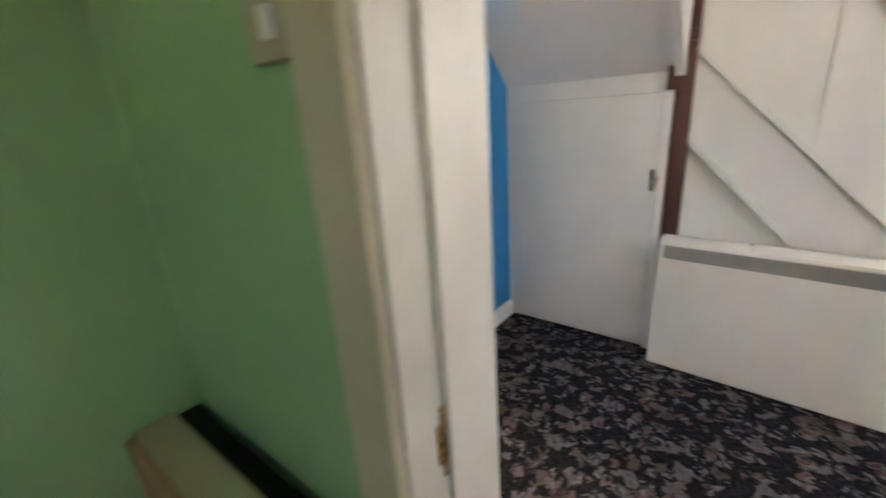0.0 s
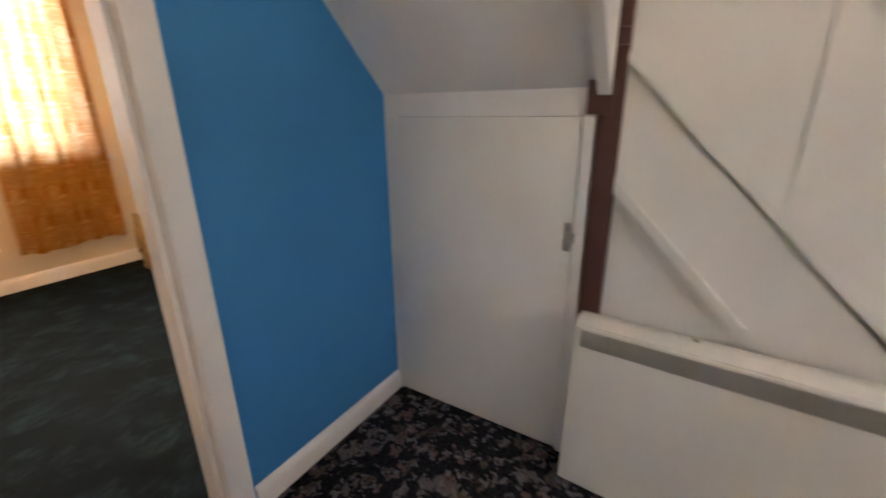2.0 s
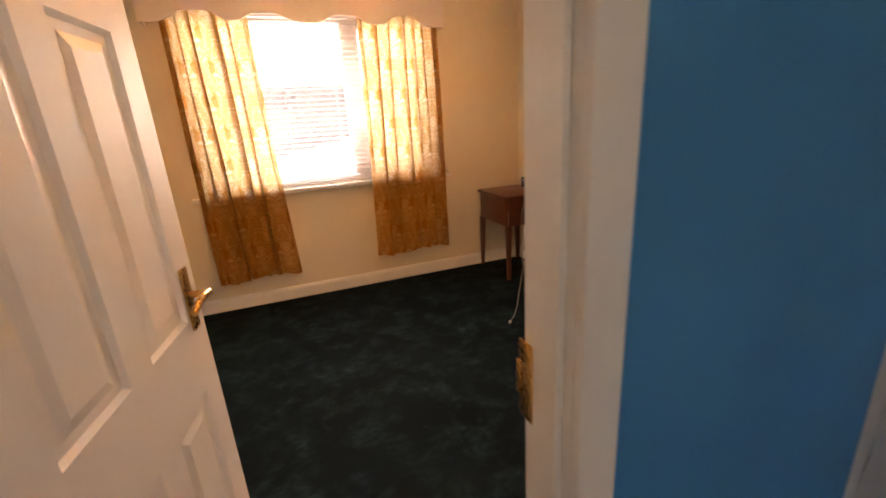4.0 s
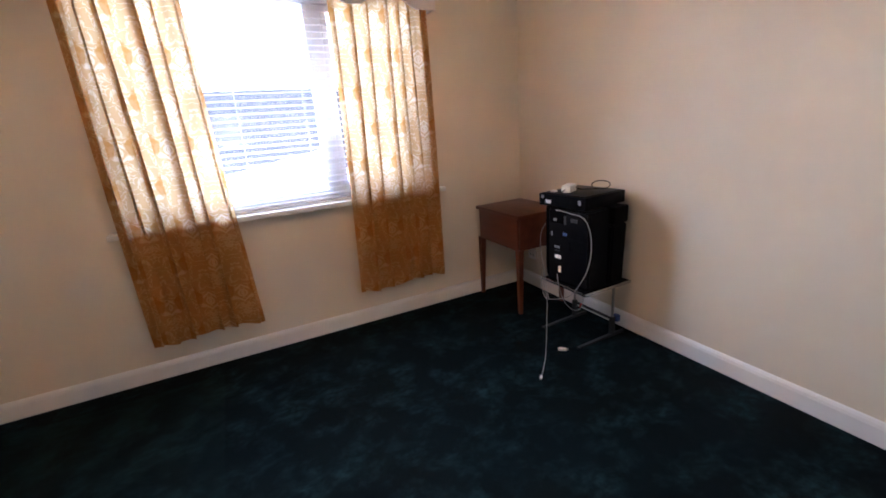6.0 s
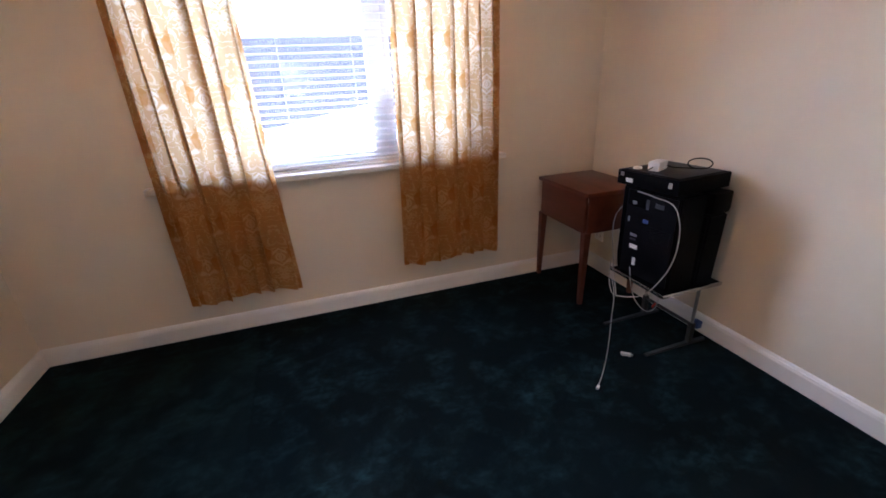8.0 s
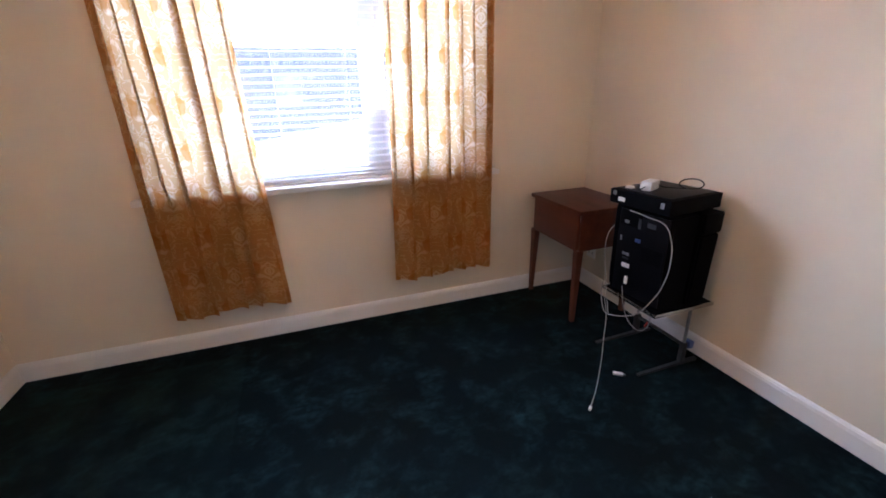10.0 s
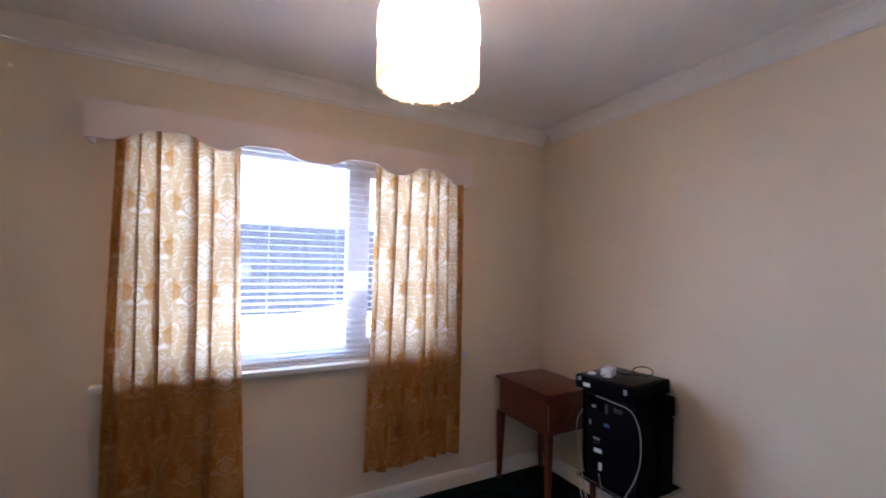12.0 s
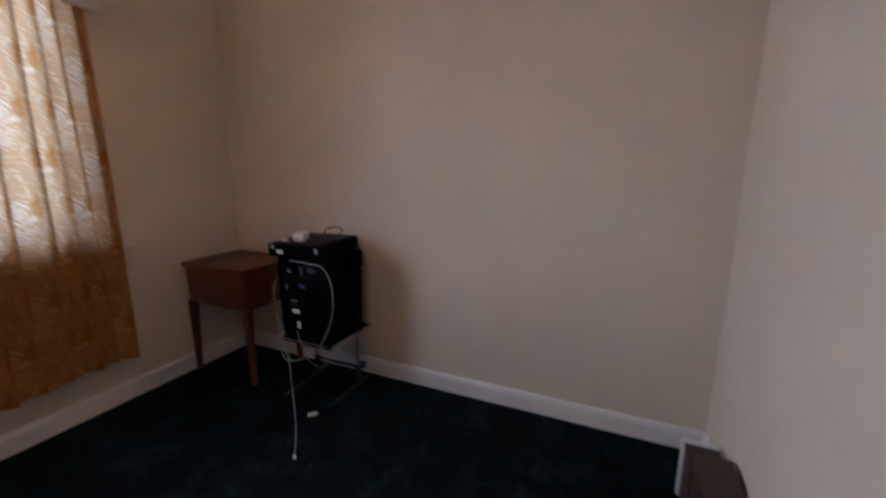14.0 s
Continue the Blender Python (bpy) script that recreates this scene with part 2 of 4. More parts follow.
def curtain_cloth():
    """Damask: a mirrored figure in half-drop repeats, pale satin lines on a tan ground, drawn in the cloth's own width and length."""
    m, nt, b = nodes_of("gold_damask")
    uv = nt.nodes.new("ShaderNodeTexCoord").outputs["UV"]
    sep = nt.nodes.new("ShaderNodeSeparateXYZ")
    nt.links.new(uv, sep.inputs[0])

    def calc(op, a, bb=None):
        n = nt.nodes.new("ShaderNodeMath")
        n.operation = op
        for k, v in enumerate((a, bb)):
            if v is None:
                continue
            if hasattr(v, "links"):
                nt.links.new(v, n.inputs[k])
            else:
                n.inputs[k].default_value = v
        return n.outputs[0]

    def noise_at(x, z, w, scale, detail, distort):
        c = nt.nodes.new("ShaderNodeCombineXYZ")
        for k, v in enumerate((x, z, w)):
            if hasattr(v, "links"):
                nt.links.new(v, c.inputs[k])
            else:
                c.inputs[k].default_value = v
        return noise_of(nt, c.outputs[0], scale, detail, 0.5, distort)
    WIDE, LONG = 0.155, 0.43
    cx = calc("MULTIPLY", sep.outputs[0], 1 / WIDE)
    px = calc("MULTIPLY", calc("ABSOLUTE", calc("SUBTRACT", calc("FRACT", cx), 0.5)), WIDE)
    cz = calc("ADD", calc("MULTIPLY", sep.outputs[1], 1 / LONG), calc("MULTIPLY", calc("FLOOR", cx), 0.5))
    pz = calc("MULTIPLY", calc("SUBTRACT", calc("FRACT", cz), 0.5), LONG)
    # mirrored tracery
    vein = calc("ABSOLUTE", calc("SUBTRACT", noise_at(px, pz, 0.37, 24, 1.5, 0.8), 0.5))
    lines = ramp(nt, vein, ((0.014, (1, 1, 1)), (0.046, (0, 0, 0))))
    # a round boss and spreading arcs over it
    d = calc("SQRT", calc("ADD", calc("MULTIPLY", px, px), calc("POWER", calc("SUBTRACT", pz, 0.02), 2.0)))
    boss = ramp(nt, calc("ABSOLUTE", calc("SUBTRACT", d, 0.020)), ((0.003, (1, 1, 1)), (0.008, (0, 0, 0))))
    fan = calc("SINE", calc("ADD", calc("MULTIPLY", d, 150.0), calc("MULTIPLY", calc("SINE", calc("MULTIPLY", px, 70.0)), 1.8)))
    near = ramp(nt, d, ((0.060, (1, 1, 1)), (0.105, (0, 0, 0))))
    arcs = calc("MULTIPLY", ramp(nt, fan, ((0.35, (0, 0, 0)), (0.85, (1, 1, 1)))), near)
    figure = calc("MAXIMUM", calc("MAXIMUM", calc("MULTIPLY", lines, 0.75), boss), arcs)
    # plain tan patches between the figures
    gap = calc("ADD", calc("POWER", calc("MULTIPLY", calc("SUBTRACT", px, WIDE / 2), 1 / 0.042), 2.0), calc("POWER", calc("MULTIPLY", calc("SUBTRACT", pz, 0.05), 1 / 0.062), 2.0))
    plain = ramp(nt, calc("ADD", gap, calc("MULTIPLY", calc("SUBTRACT", noise_at(px, pz, 0.1, 30, 2, 0.2), 0.5), 1.6)), ((0.55, (1, 1, 1)), (1.0, (0, 0, 0))))
    fac = calc("MULTIPLY", figure, calc("SUBTRACT", 1.0, calc("MULTIPLY", plain, 0.85)))
    wear = noise_at(sep.outputs[0], sep.outputs[1], 0, 7, 3, 0.2)
    col = mixed(nt, fac, (0.42, 0.170, 0.025), (0.50, 0.222, 0.040))
    col = mixed(nt, 0.5, col, ramp(nt, wear, ((0.3, (0.75,) * 3), (0.7, (1,) * 3))), "MULTIPLY")
    weave = noise_at(sep.outputs[0], calc("MULTIPLY", sep.outputs[1], 5.0), 0, 300, 2, 0)
    col = mixed(nt, 0.12, col, ramp(nt, weave, ((0.3, (0.5,) * 3), (0.7, (1,) * 3))), "MULTIPLY")
    nt.links.new(col, b.inputs["Base Color"])
    b.inputs["Roughness"].default_value = 0.7
    b.inputs["Specular IOR Level"].default_value = 0.2
    b.inputs["Sheen Weight"].default_value = 0.05
    bumped(nt, b, fac, 0.15, 0.0008)
    tr = nt.nodes.new("ShaderNodeBsdfTranslucent")
    ground = mixed(nt, plain, (0.84, 0.61, 0.32), (0.60, 0.31, 0.085))
    nt.links.new(mixed(nt, fac, ground, (1.0, 0.91, 0.68)), tr.inputs[0])
    mix = nt.nodes.new("ShaderNodeMixShader")
    nt.links.new(ramp(nt, fac, ((0, (0.34,) * 3), (1, (0.44,) * 3))), mix.inputs[0])
    nt.links.new(b.outputs[0], mix.inputs[1])
    nt.links.new(tr.outputs[0], mix.inputs[2])
    nt.links.new(mix.outputs[0], nt.nodes["Material Output"].inputs[0])
    return m


def translucent(name, colour, share):
    m, nt, b = nodes_of(name)
    b.inputs["Base Color"].default_value = (*colour, 1)
    b.inputs["Roughness"].default_value = 0.6
    tr = nt.nodes.new("ShaderNodeBsdfTranslucent")
    tr.inputs[0].default_value = (*colour, 1)
    mix = nt.nodes.new("ShaderNodeMixShader")
    mix.inputs[0].default_value = share
    nt.links.new(b.outputs[0], mix.inputs[1])
    nt.links.new(tr.outputs[0], mix.inputs[2])
    nt.links.new(mix.outputs[0], nt.nodes["Material Output"].inputs[0])
    return m


def glass():
    m, nt, b = nodes_of("window_glass")
    b.inputs["Transmission Weight"].default_value = 1.0
    b.inputs["Roughness"].default_value = 0.0
    b.inputs["IOR"].default_value = 1.45
    b.inputs["Base Color"].default_value = (0.97, 0.99, 1.0, 1)
    return m


HALLCARPET, ROOMCARPET, DAMASK, GLASS = hall_carpet(), room_carpet(), curtain_cloth(), glass()
SLAT = translucent("white_blind_slat", (0.88, 0.89, 0.92), 0.45)
SHADE = translucent("cream_lamp_fabric", (0.95, 0.91, 0.84), 0.75)
FRINGE = translucent("cream_fringe", (0.95, 0.91, 0.84), 0.7)
BULB = bpy.data.materials.new("lit_bulb")
BULB.use_nodes = True
BULB.node_tree.nodes["Principled BSDF"].inputs["Emission Color"].default_value = (1.0, 0.78, 0.52, 1)
BULB.node_tree.nodes["Principled BSDF"].inputs["Emission Strength"].default_value = 15

# ---- mesh helpers ----


def box(bm, x0, x1, y0, y1, z0, z1, bevel=0.0, turn=None):
    made = bmesh.ops.create_cube(bm, size=1)["verts"]
    m = Matrix.Translation(((x0 + x1) / 2, (y0 + y1) / 2, (z0 + z1) / 2)) @ Matrix.Diagonal((abs(x1 - x0), abs(y1 - y0), abs(z1 - z0), 1))
    bmesh.ops.transform(bm, matrix=m, verts=made)
    if bevel:
        edges = list({e for v in made for e in v.link_edges})
        made = list({v for f in bmesh.ops.bevel(bm, geom=edges, offset=bevel, segments=2, affect="EDGES", profile=0.6)["faces"] for v in f.verts} | {v for v in made if v.is_valid})
    if turn is not None:
        bmesh.ops.transform(bm, matrix=turn, verts=made)
    return made


def rod(bm, p, q, r0, r1=None, seg=14):
    p, q = Vector(p), Vector(q)
    r1 = r0 if r1 is None else r1
    made = bmesh.ops.create_cone(bm, cap_ends=True, segments=seg, radius1=r0, radius2=r1, depth=(q - p).length)["verts"]
    m = Matrix.Translation((p + q) / 2) @ (q - p).to_track_quat("Z", "Y").to_matrix().to_4x4()
    bmesh.ops.transform(bm, matrix=m, verts=made)
    return made


def prism(bm, points, along):
    """A polygon of 3D points, pushed along a vector."""
    a = [bm.verts.new(p) for p in points]
    b = [bm.verts.new(Vector(p) + Vector(along)) for p in points]
    n = len(a)
    bm.faces.new(a)
    bm.faces.new(list(reversed(b)))
    for i in range(n):
        bm.faces.new((a[(i + 1) % n], a[i], b[i], b[(i + 1) % n]))
    bmesh.ops.recalc_face_normals(bm, faces=bm.faces)


def lathe(bm, profile, seg=24, centre=(0, 0, 0)):
    rings = []
    for r, z in profile:
        rings.append([bm.verts.new((centre[0] + r * math.cos(2 * math.pi * i / seg), centre[1] + r * math.sin(2 * math.pi * i / seg), centre[2] + z)) for i in range(seg)])
    for a, b in zip(rings, rings[1:]):
        for i in range(seg):
            bm.faces.new((a[i], a[(i + 1) % seg], b[(i + 1) % seg], b[i]))
    return rings


def mesh_of(name, bm, mats, smooth=False):
    me = bpy.data.meshes.new(name)
    bm.to_mesh(me)
    bm.free()
    for m in mats if isinstance(mats, (list, tuple)) else [mats]:
        me.materials.append(m)
    if smooth:
        me.shade_smooth()
        me.set_sharp_from_angle(angle=radians(35))
    return me


def part(name, bm, material, parent, label="", smooth=True):
    ob = new(name, mesh_of(name, bm, material, smooth))
    ob.parent = parent
    return tagged(ob, label)


def thing(name, label, category, place=None, group=""):
    ob = new(name)
    if place is not None:
        ob.matrix_basis = place
    return tagged(ob, label, category, group)


def solid(name, bm, material, label, category, smooth=True, group="", kind="", place=None):
    ob = new(name, mesh_of(name, bm, material, smooth))
    if place is not None:
        ob.matrix_basis = place
    return tagged(ob, label, category, group, kind)


def structure(name, boxes, mats, label="", category="wall", pick=None, bevel=0.0):
    bm = bmesh.new()
    for b in boxes:
        box(bm, *b, bevel=bevel)
    if pick:
        for f in bm.faces:
            f.material_index = pick(f.normal, f.calc_center_median())
    return solid(name, bm, mats, label, category, smooth=False, kind="structure")


def cable(name, pts, r, material, label, category="cable", parent=None):
    cu = bpy.data.curves.new(name, "CURVE")
    cu.dimensions, cu.bevel_depth, cu.bevel_resolution, cu.resolution_u = "3D", r, 3, 8
    sp = cu.splines.new("BEZIER")
    sp.bezier_points.add(len(pts) - 1)
    for bp, p in zip(sp.bezier_points, pts):
        bp.co, bp.handle_left_type, bp.handle_right_type = p, "AUTO", "AUTO"
    tmp = bpy.data.objects.new(name, cu)
    me = bpy.data.meshes.new_from_object(tmp)
    bpy.data.objects.remove(tmp)
    me.materials.clear()
    me.materials.append(material)
    ob = new(name, me)
    ob.parent = parent
    return tagged(ob, label, "" if parent else category)


# ---- plan ----
XL, XR, YB, YW, ZC = -0.22, 3.205, 0.12, 3.03, 2.53       # the carpeted room
XD0, XD1, ZD = 0.775, 1.466, 2.0                            # its doorway in the blue wall
XH, XS, XF = 0.748, 2.28, 3.15                              # hall: west wall face, stair panel, front door wall
YE = -3.1
WX0, WX1, WZ0, WZ1 = 0.62, 2.38, 0.91, 2.14                # window opening


def by_side(n, c):
    if n.y > 0.5:
        return 0
    return 1 if c.x > 0.69 else 2


structure("floor_room", [(XL - 0.1, XR + 0.1, 0.06, YW + 0.1, -0.12, 0.0)], ROOMCARPET, "dark teal mottled carpet, paler in patches", "carpet")
structure("floor_hall", [(0.69, XF + 0.05, YE, 0.058, -0.12, 0.0)], HALLCARPET, "black carpet with a dense grey and pink floral pattern", "carpet")
structure("floor_green_room", [(-2.5, 0.688, YE, -0.001, -0.12, 0.0)], BEIGE, "plain beige floor of the green room", "floor")
structure("ceiling_room", [(XL - 0.1, XR + 0.1, YB - 0.05, YW + 0.2, ZC, ZC + 0.1)], CEILING, "plain white ceiling of the carpeted room", "ceiling")
structure("ceiling_hall", [(-2.6, XF + 0.1, YE - 0.1, YB - 0.06, ZC, ZC + 0.1)], CEILING, "plain white hall ceiling", "ceiling")
structure("wall_south", [(XL - 0.1, 0.69, 0, YB, 0, ZC), (0.69, XD0 - 0.025, 0, YB, 0, ZC), (XD1 + 0.025, XR + 0.1, 0, YB, 0, ZC), (XD0 - 0.025, XD1 + 0.025, 0, YB, ZD + 0.025, ZC), (-2.5, XL - 0.1, 0, YB, 0, ZC)], [CREAM, BLUE, GREEN], "wall painted blue on its hall side, cream in the room", pick=by_side)
structure("wall_north", [(XL - 0.1, WX0, YW, YW + 0.27, -0.1, ZC), (WX1, XR + 0.1, YW, YW + 0.27, -0.1, ZC), (WX0, WX1, YW, YW + 0.27, -0.1, WZ0), (WX0, WX1, YW, YW + 0.27, WZ1, ZC)], CREAM, "cream papered wall with a wide window")
structure("wall_east", [(XR, XR + 0.1, YB, YW, 0, ZC)], CREAM, "plain cream papered wall")
structure("wall_west", [(XL - 0.1, XL, YB, YW, 0, ZC)], CREAM, "plain cream papered wall")
# wall between the green room and the hall, with its doorway
YJ = -0.770
structure("wall_hall_west", [(0.62, XH, YJ + 0.02, -0.0005, 0, ZC), (0.62, XH, YE, YJ - 0.82, 0, ZC), (0.62, XH, YJ - 0.82, YJ + 0.02, 2.02, ZC)], [GREEN, MATTWHITE], "wall painted green on one side and white on the other", pick=lambda n, c: 1 if n.x > 0.5 else 0)
# the opening is unseen, added to let side light onto the stair panel
structure("wall_hall_south", [(-2.5, 1.1, YE - 0.1, YE, 0, ZC), (1.5, XF + 0.1, YE - 0.1, YE, 0, ZC), (1.1, 1.5, YE - 0.1, YE, 0, 1.2), (1.1, 1.5, YE - 0.1, YE, 1.8, ZC)], MATTWHITE, "white emulsioned wall with an unseen opening added for light")
structure("wall_green_west", [(-2.6, -2.5, YE, -2.7, 0, ZC), (-2.6, -2.5, -2.0, YB, 0, ZC), (-2.6, -2.5, -2.7, -2.0, 0, 1.3), (-2.6, -2.5, -2.7, -2.0, 1.9, ZC)], GREEN, "green wall with a window opening")
FD0, FD1 = -2.06, -2.92
structure("wall_front", [(XF, XF + 0.2, FD0, 0, 0, ZC), (XF, XF + 0.2, YE, FD1, 0, ZC), (XF, XF + 0.2, FD1, FD0, 2.06, ZC)], BLUE, "blue painted wall beside the stairs and front door")

# skirtings, coving and architraves


def skirting(name, a, b, thick, out, h=0.105):
    """A board from a to b along a wall, with a rounded top; out points into the space."""
    bm = bmesh.new()
    a, b, out = Vector((*a, 0)), Vector((*b, 0)), Vector((*out, 0))
    prof = [(0.0005, 0), (thick, 0), (thick, h * 0.72), (thick * 0.8, h * 0.86), (thick * 0.45, h * 0.95), (0.0005, h)]
    prism(bm, [a + out * p + Vector((0, 0, q)) for p, q in prof], b - a)
    return solid(name, bm, WHITE, "white painted skirting board", "skirting", smooth=False, kind="structure")


skirting("baseboard_north", (XL, YW), (XR, YW), 0.016, (0, -1))
skirting("baseboard_east", (XR, YB), (XR, YW - 0.017), 0.016, (-1, 0))
skirting("baseboard_west", (XL, YB), (XL, YW - 0.017), 0.016, (1, 0))
skirting("baseboard_south_room", (XD1 + 0.08, YB), (XR - 0.017, YB), 0.016, (0, 1))
skirting("baseboard_south_room_end", (XL + 0.017, YB), (XD0 - 0.08, YB), 0.016, (0, 1))
skirting("baseboard_hall_north", (1.548, 0), (XS - 0.002, 0), 0.016, (0, -1), 0.09)
skirting("baseboard_green", (-2.4, 0), (0.60, 0), 0.016, (0, -1), 0.12)


def coving(name, a, b, out):
    bm = bmesh.new()
    a, b, out = Vector((*a, ZC)), Vector((*b, ZC)), Vector((*out, 0))
    prof = [(0, 0), (0, -0.10), (0.008, -0.10), (0.008, -0.088)] + [(0.016 + 0.066 * (1 - math.cos(t)), -0.084 + 0.066 * math.sin(t)) for t in (0, 0.39, 0.79, 1.18, 1.57)] + [(0.092, -0.012), (0.092, 0)]
    prism(bm, [a + out * p + Vector((0, 0, q - 0.0005)) for p, q in prof], b - a)
    return solid(name, bm, MATTWHITE, "white plaster coving", "coving", smooth=False, kind="structure")


coving("trim_coving_north", (XL, YW), (XR, YW), (0, -1))
coving("trim_coving_east", (XR, YB), (XR, YW - 0.093), (-1, 0))
coving("trim_coving_west", (XL, YB), (XL, YW - 0.093), (1, 0))
coving("trim_coving_south", (XL + 0.093, YB), (XR - 0.093, YB), (0, 1))


def architrave(name, axis, a0, a1, top, face, sign, width=0.075, thick=0.018, near=None, paint=WHITE, tone="white"):
    """Two uprights and a head round an opening a0..a1; axis 'x' lies in a wall along x, 'y' along y."""
    bm = bmesh.new()

    def bit(u0, u1, z0, z1, th):
        lo, hi = sorted((face + sign * 0.0006, face + sign * th))
        if axis == "x":
            box(bm, u0, u1, lo, hi, z0, z1, 0.005)
        else:
            box(bm, lo, hi, u0, u1, z0, z1, 0.005)
    for lo, hi in ((a0 - (near or width), a0 - 0.004), (a1 + 0.004, a1 + width)):
        bit(lo, hi, 0, top + 0.004, thick)
    bit(a0 - (near or width), a1 + width, top + 0.004, top + width, thick)
    return solid(name, bm, paint, tone + " painted moulded architrave", "architrave", smooth=False, kind="structure")


architrave("trim_architrave_hall", "x", XD0, XD1 - 0.0035, ZD, 0.0, -1, near=0.025)
architrave("trim_architrave_room", "x", XD0, XD1 + 0.008, ZD, YB, 1)
architrave("trim_architrave_green", "y", YJ - 0.80, YJ, 2.0, 0.62, -1, 0.095, paint=MAGNOLIA, tone="magnolia")
structure("trim_frame_return", [(XH + 0.0005, 0.8515, YJ + 0.0205, YJ + 0.075, 0, 2.02), (XH + 0.0005, 0.8515, YJ - 0.875, YJ - 0.8205, 0, 2.02)], WARMWHITE, "white painted boxed edge of the door frame", "door frame")


def lining(name, axis, a0, a1, top, d0, d1, stop0, stop1, paint=WHITE):
    bm = bmesh.new()
    t = 0.025
    pieces = [(a0 - t, a0, d0, d1, 0, top + t), (a1, a1 + t, d0, d1, 0, top + t), (a0, a1, d0, d1, top, top + t),
              (a0, a0 + 0.012, stop0, stop1, 0, top), (a1 - 0.012, a1, stop0, stop1, 0, top), (a0 + 0.012, a1 - 0.012, stop0, stop1, top - 0.012, top)]
    for u0, u1, v0, v1, z0, z1 in pieces:
        if axis == "x":
            box(bm, u0 + 0.0005, u1 - 0.0005, v0, v1, z0, z1)
        else:
            box(bm, v0, v1, u0 + 0.0005, u1 - 0.0005, z0, z1)
    return solid(name, bm, paint, "white painted door lining with stops", "door frame", smooth=False, kind="structure")


lining("door_frame_1", "x", XD0, XD1, ZD, -0.001, YB + 0.001, 0.02, 0.075)
lining("door_frame_2", "y", YJ - 0.795, YJ - 0.005, 1.995, 0.619, 0.852, 0.70, 0.76, WARMWHITE)
bm = bmesh.new()
prism(bm, [(XD0 + 0.013, 0.042, 0.0), (XD0 + 0.013, 0.076, 0.0), (XD0 + 0.013, 0.068, 0.005), (XD0 + 0.013, 0.050, 0.005)], (XD1 - XD0 - 0.026, 0, 0))
solid("threshold_bar", bm, BRASS, "brass carpet bar across the doorway", "threshold", smooth=False)
bm = bmesh.new()
box(bm, XD1 - 0.0165, XD1 - 0.0125, 0.078, 0.112, 0.84, 0.98, 0.001)
box(bm, XD1 - 0.0185, XD1 - 0.0125, 0.105, 0.118, 0.88, 0.94, 0.001)
solid("strike_plate", bm, BRASS, "worn brass strike plate on the door lining", "strike plate")
bm = bmesh.new()
box(bm, 0.690, 0.714, YJ - 0.0085, YJ - 0.0045, 0.62, 0.75, 0.001)
box(bm, 0.680, 0.697, YJ - 0.011, YJ - 0.0045, 0.65, 0.72, 0.001)
solid("strike_plate", bm, BRASS, "dark brass strike plate on the green room's door lining", "strike plate")


# ---- window ----
window = tagged(new("window_1"), "wide white window with a mullion, bright daylight behind", "window", kind="structure")
FY = 3.12
bm = bmesh.new()
for b in ((WX0, WX1, FY, FY + 0.07, WZ0 + 0.0, WZ0 + 0.06), (WX0, WX1, FY, FY + 0.07, WZ1 - 0.06, WZ1), (WX0, WX0 + 0.06, FY, FY + 0.07, WZ0 + 0.06, WZ1 - 0.06), (WX1 - 0.06, WX1, FY, FY + 0.07, WZ0 + 0.06, WZ1 - 0.06)):
    box(bm, *b, bevel=0.004)
part("window_frame", bm, UPVC, window)
bm = bmesh.new()
box(bm, 1.70, 1.80, FY - 0.004, FY + 0.074, WZ0 + 0.061, WZ1 - 0.061, 0.006)
part("mullion", bm, UPVC, window)
bm = bmesh.new()
for b in ((1.801, 1.84, FY + 0.005, FY + 0.06, WZ0 + 0.061, WZ1 - 0.061), (WX1 - 0.10, WX1 - 0.061, FY + 0.005, FY + 0.06, WZ0 + 0.061, WZ1 - 0.061), (1.841, WX1 - 0.101, FY + 0.005, FY + 0.06, WZ0 + 0.061, WZ0 + 0.10), (1.841, WX1 - 0.101, FY + 0.005, FY + 0.06, WZ1 - 0.10, WZ1 - 0.061)):
    box(bm, *b, bevel=0.004)
part("casement", bm, UPVC, window)
for x0, x1, z0, z1 in ((WX0 + 0.055, 1.705, WZ0 + 0.055, WZ1 - 0.055), (1.836, WX1 - 0.096, WZ0 + 0.096, WZ1 - 0.096)):
    bm = bmesh.new()
    box(bm, x0, x1, FY + 0.032, FY + 0.038, z0, z1)
    pane = part("pane", bm, GLASS, window, smooth=False)
    pane.visible_shadow = False
bm = bmesh.new()
box(bm, 0.50, 2.495, 2.959, YW - 0.0005, 0.872, 0.902, 0.006)
box(bm, WX0 + 0.001, WX1 - 0.001, YW - 0.0004, FY - 0.001, 0.874, 0.912, 0.0)
part("window_sill", bm, WHITE, window, "white painted window sill")

# ---- venetian blind ----
blind = thing("venetian_blind", "white venetian blind with half-open slats in the window", "blind", pose(0, 3.078, 0))
bm = bmesh.new()
box(bm, WX0 + 0.01, WX1 - 0.01, -0.022, 0.022, WZ1 - 0.04, WZ1 - 0.002, 0.003)
part("head_rail", bm, UPVC, blind)
bm = bmesh.new()
box(bm, WX0 + 0.012, WX1 - 0.012, -0.017, 0.017, 0.918, 0.932, 0.004)
part("bottom_rail", bm, UPVC, blind)
PITCH = 0.037
bm = bmesh.new()
pts = [(-0.019, -0.0035), (-0.009, 0.0002), (0.0, 0.001), (0.009, 0.0002), (0.019, -0.0035)]
prism(bm, [(WX0 + 0.012, y, z) for y, z in pts] + [(WX0 + 0.012, y, z - 0.0006) for y, z in reversed(pts)], (WX1 - WX0 - 0.024, 0, 0))
slat_mesh = mesh_of("slat", bm, SLAT)
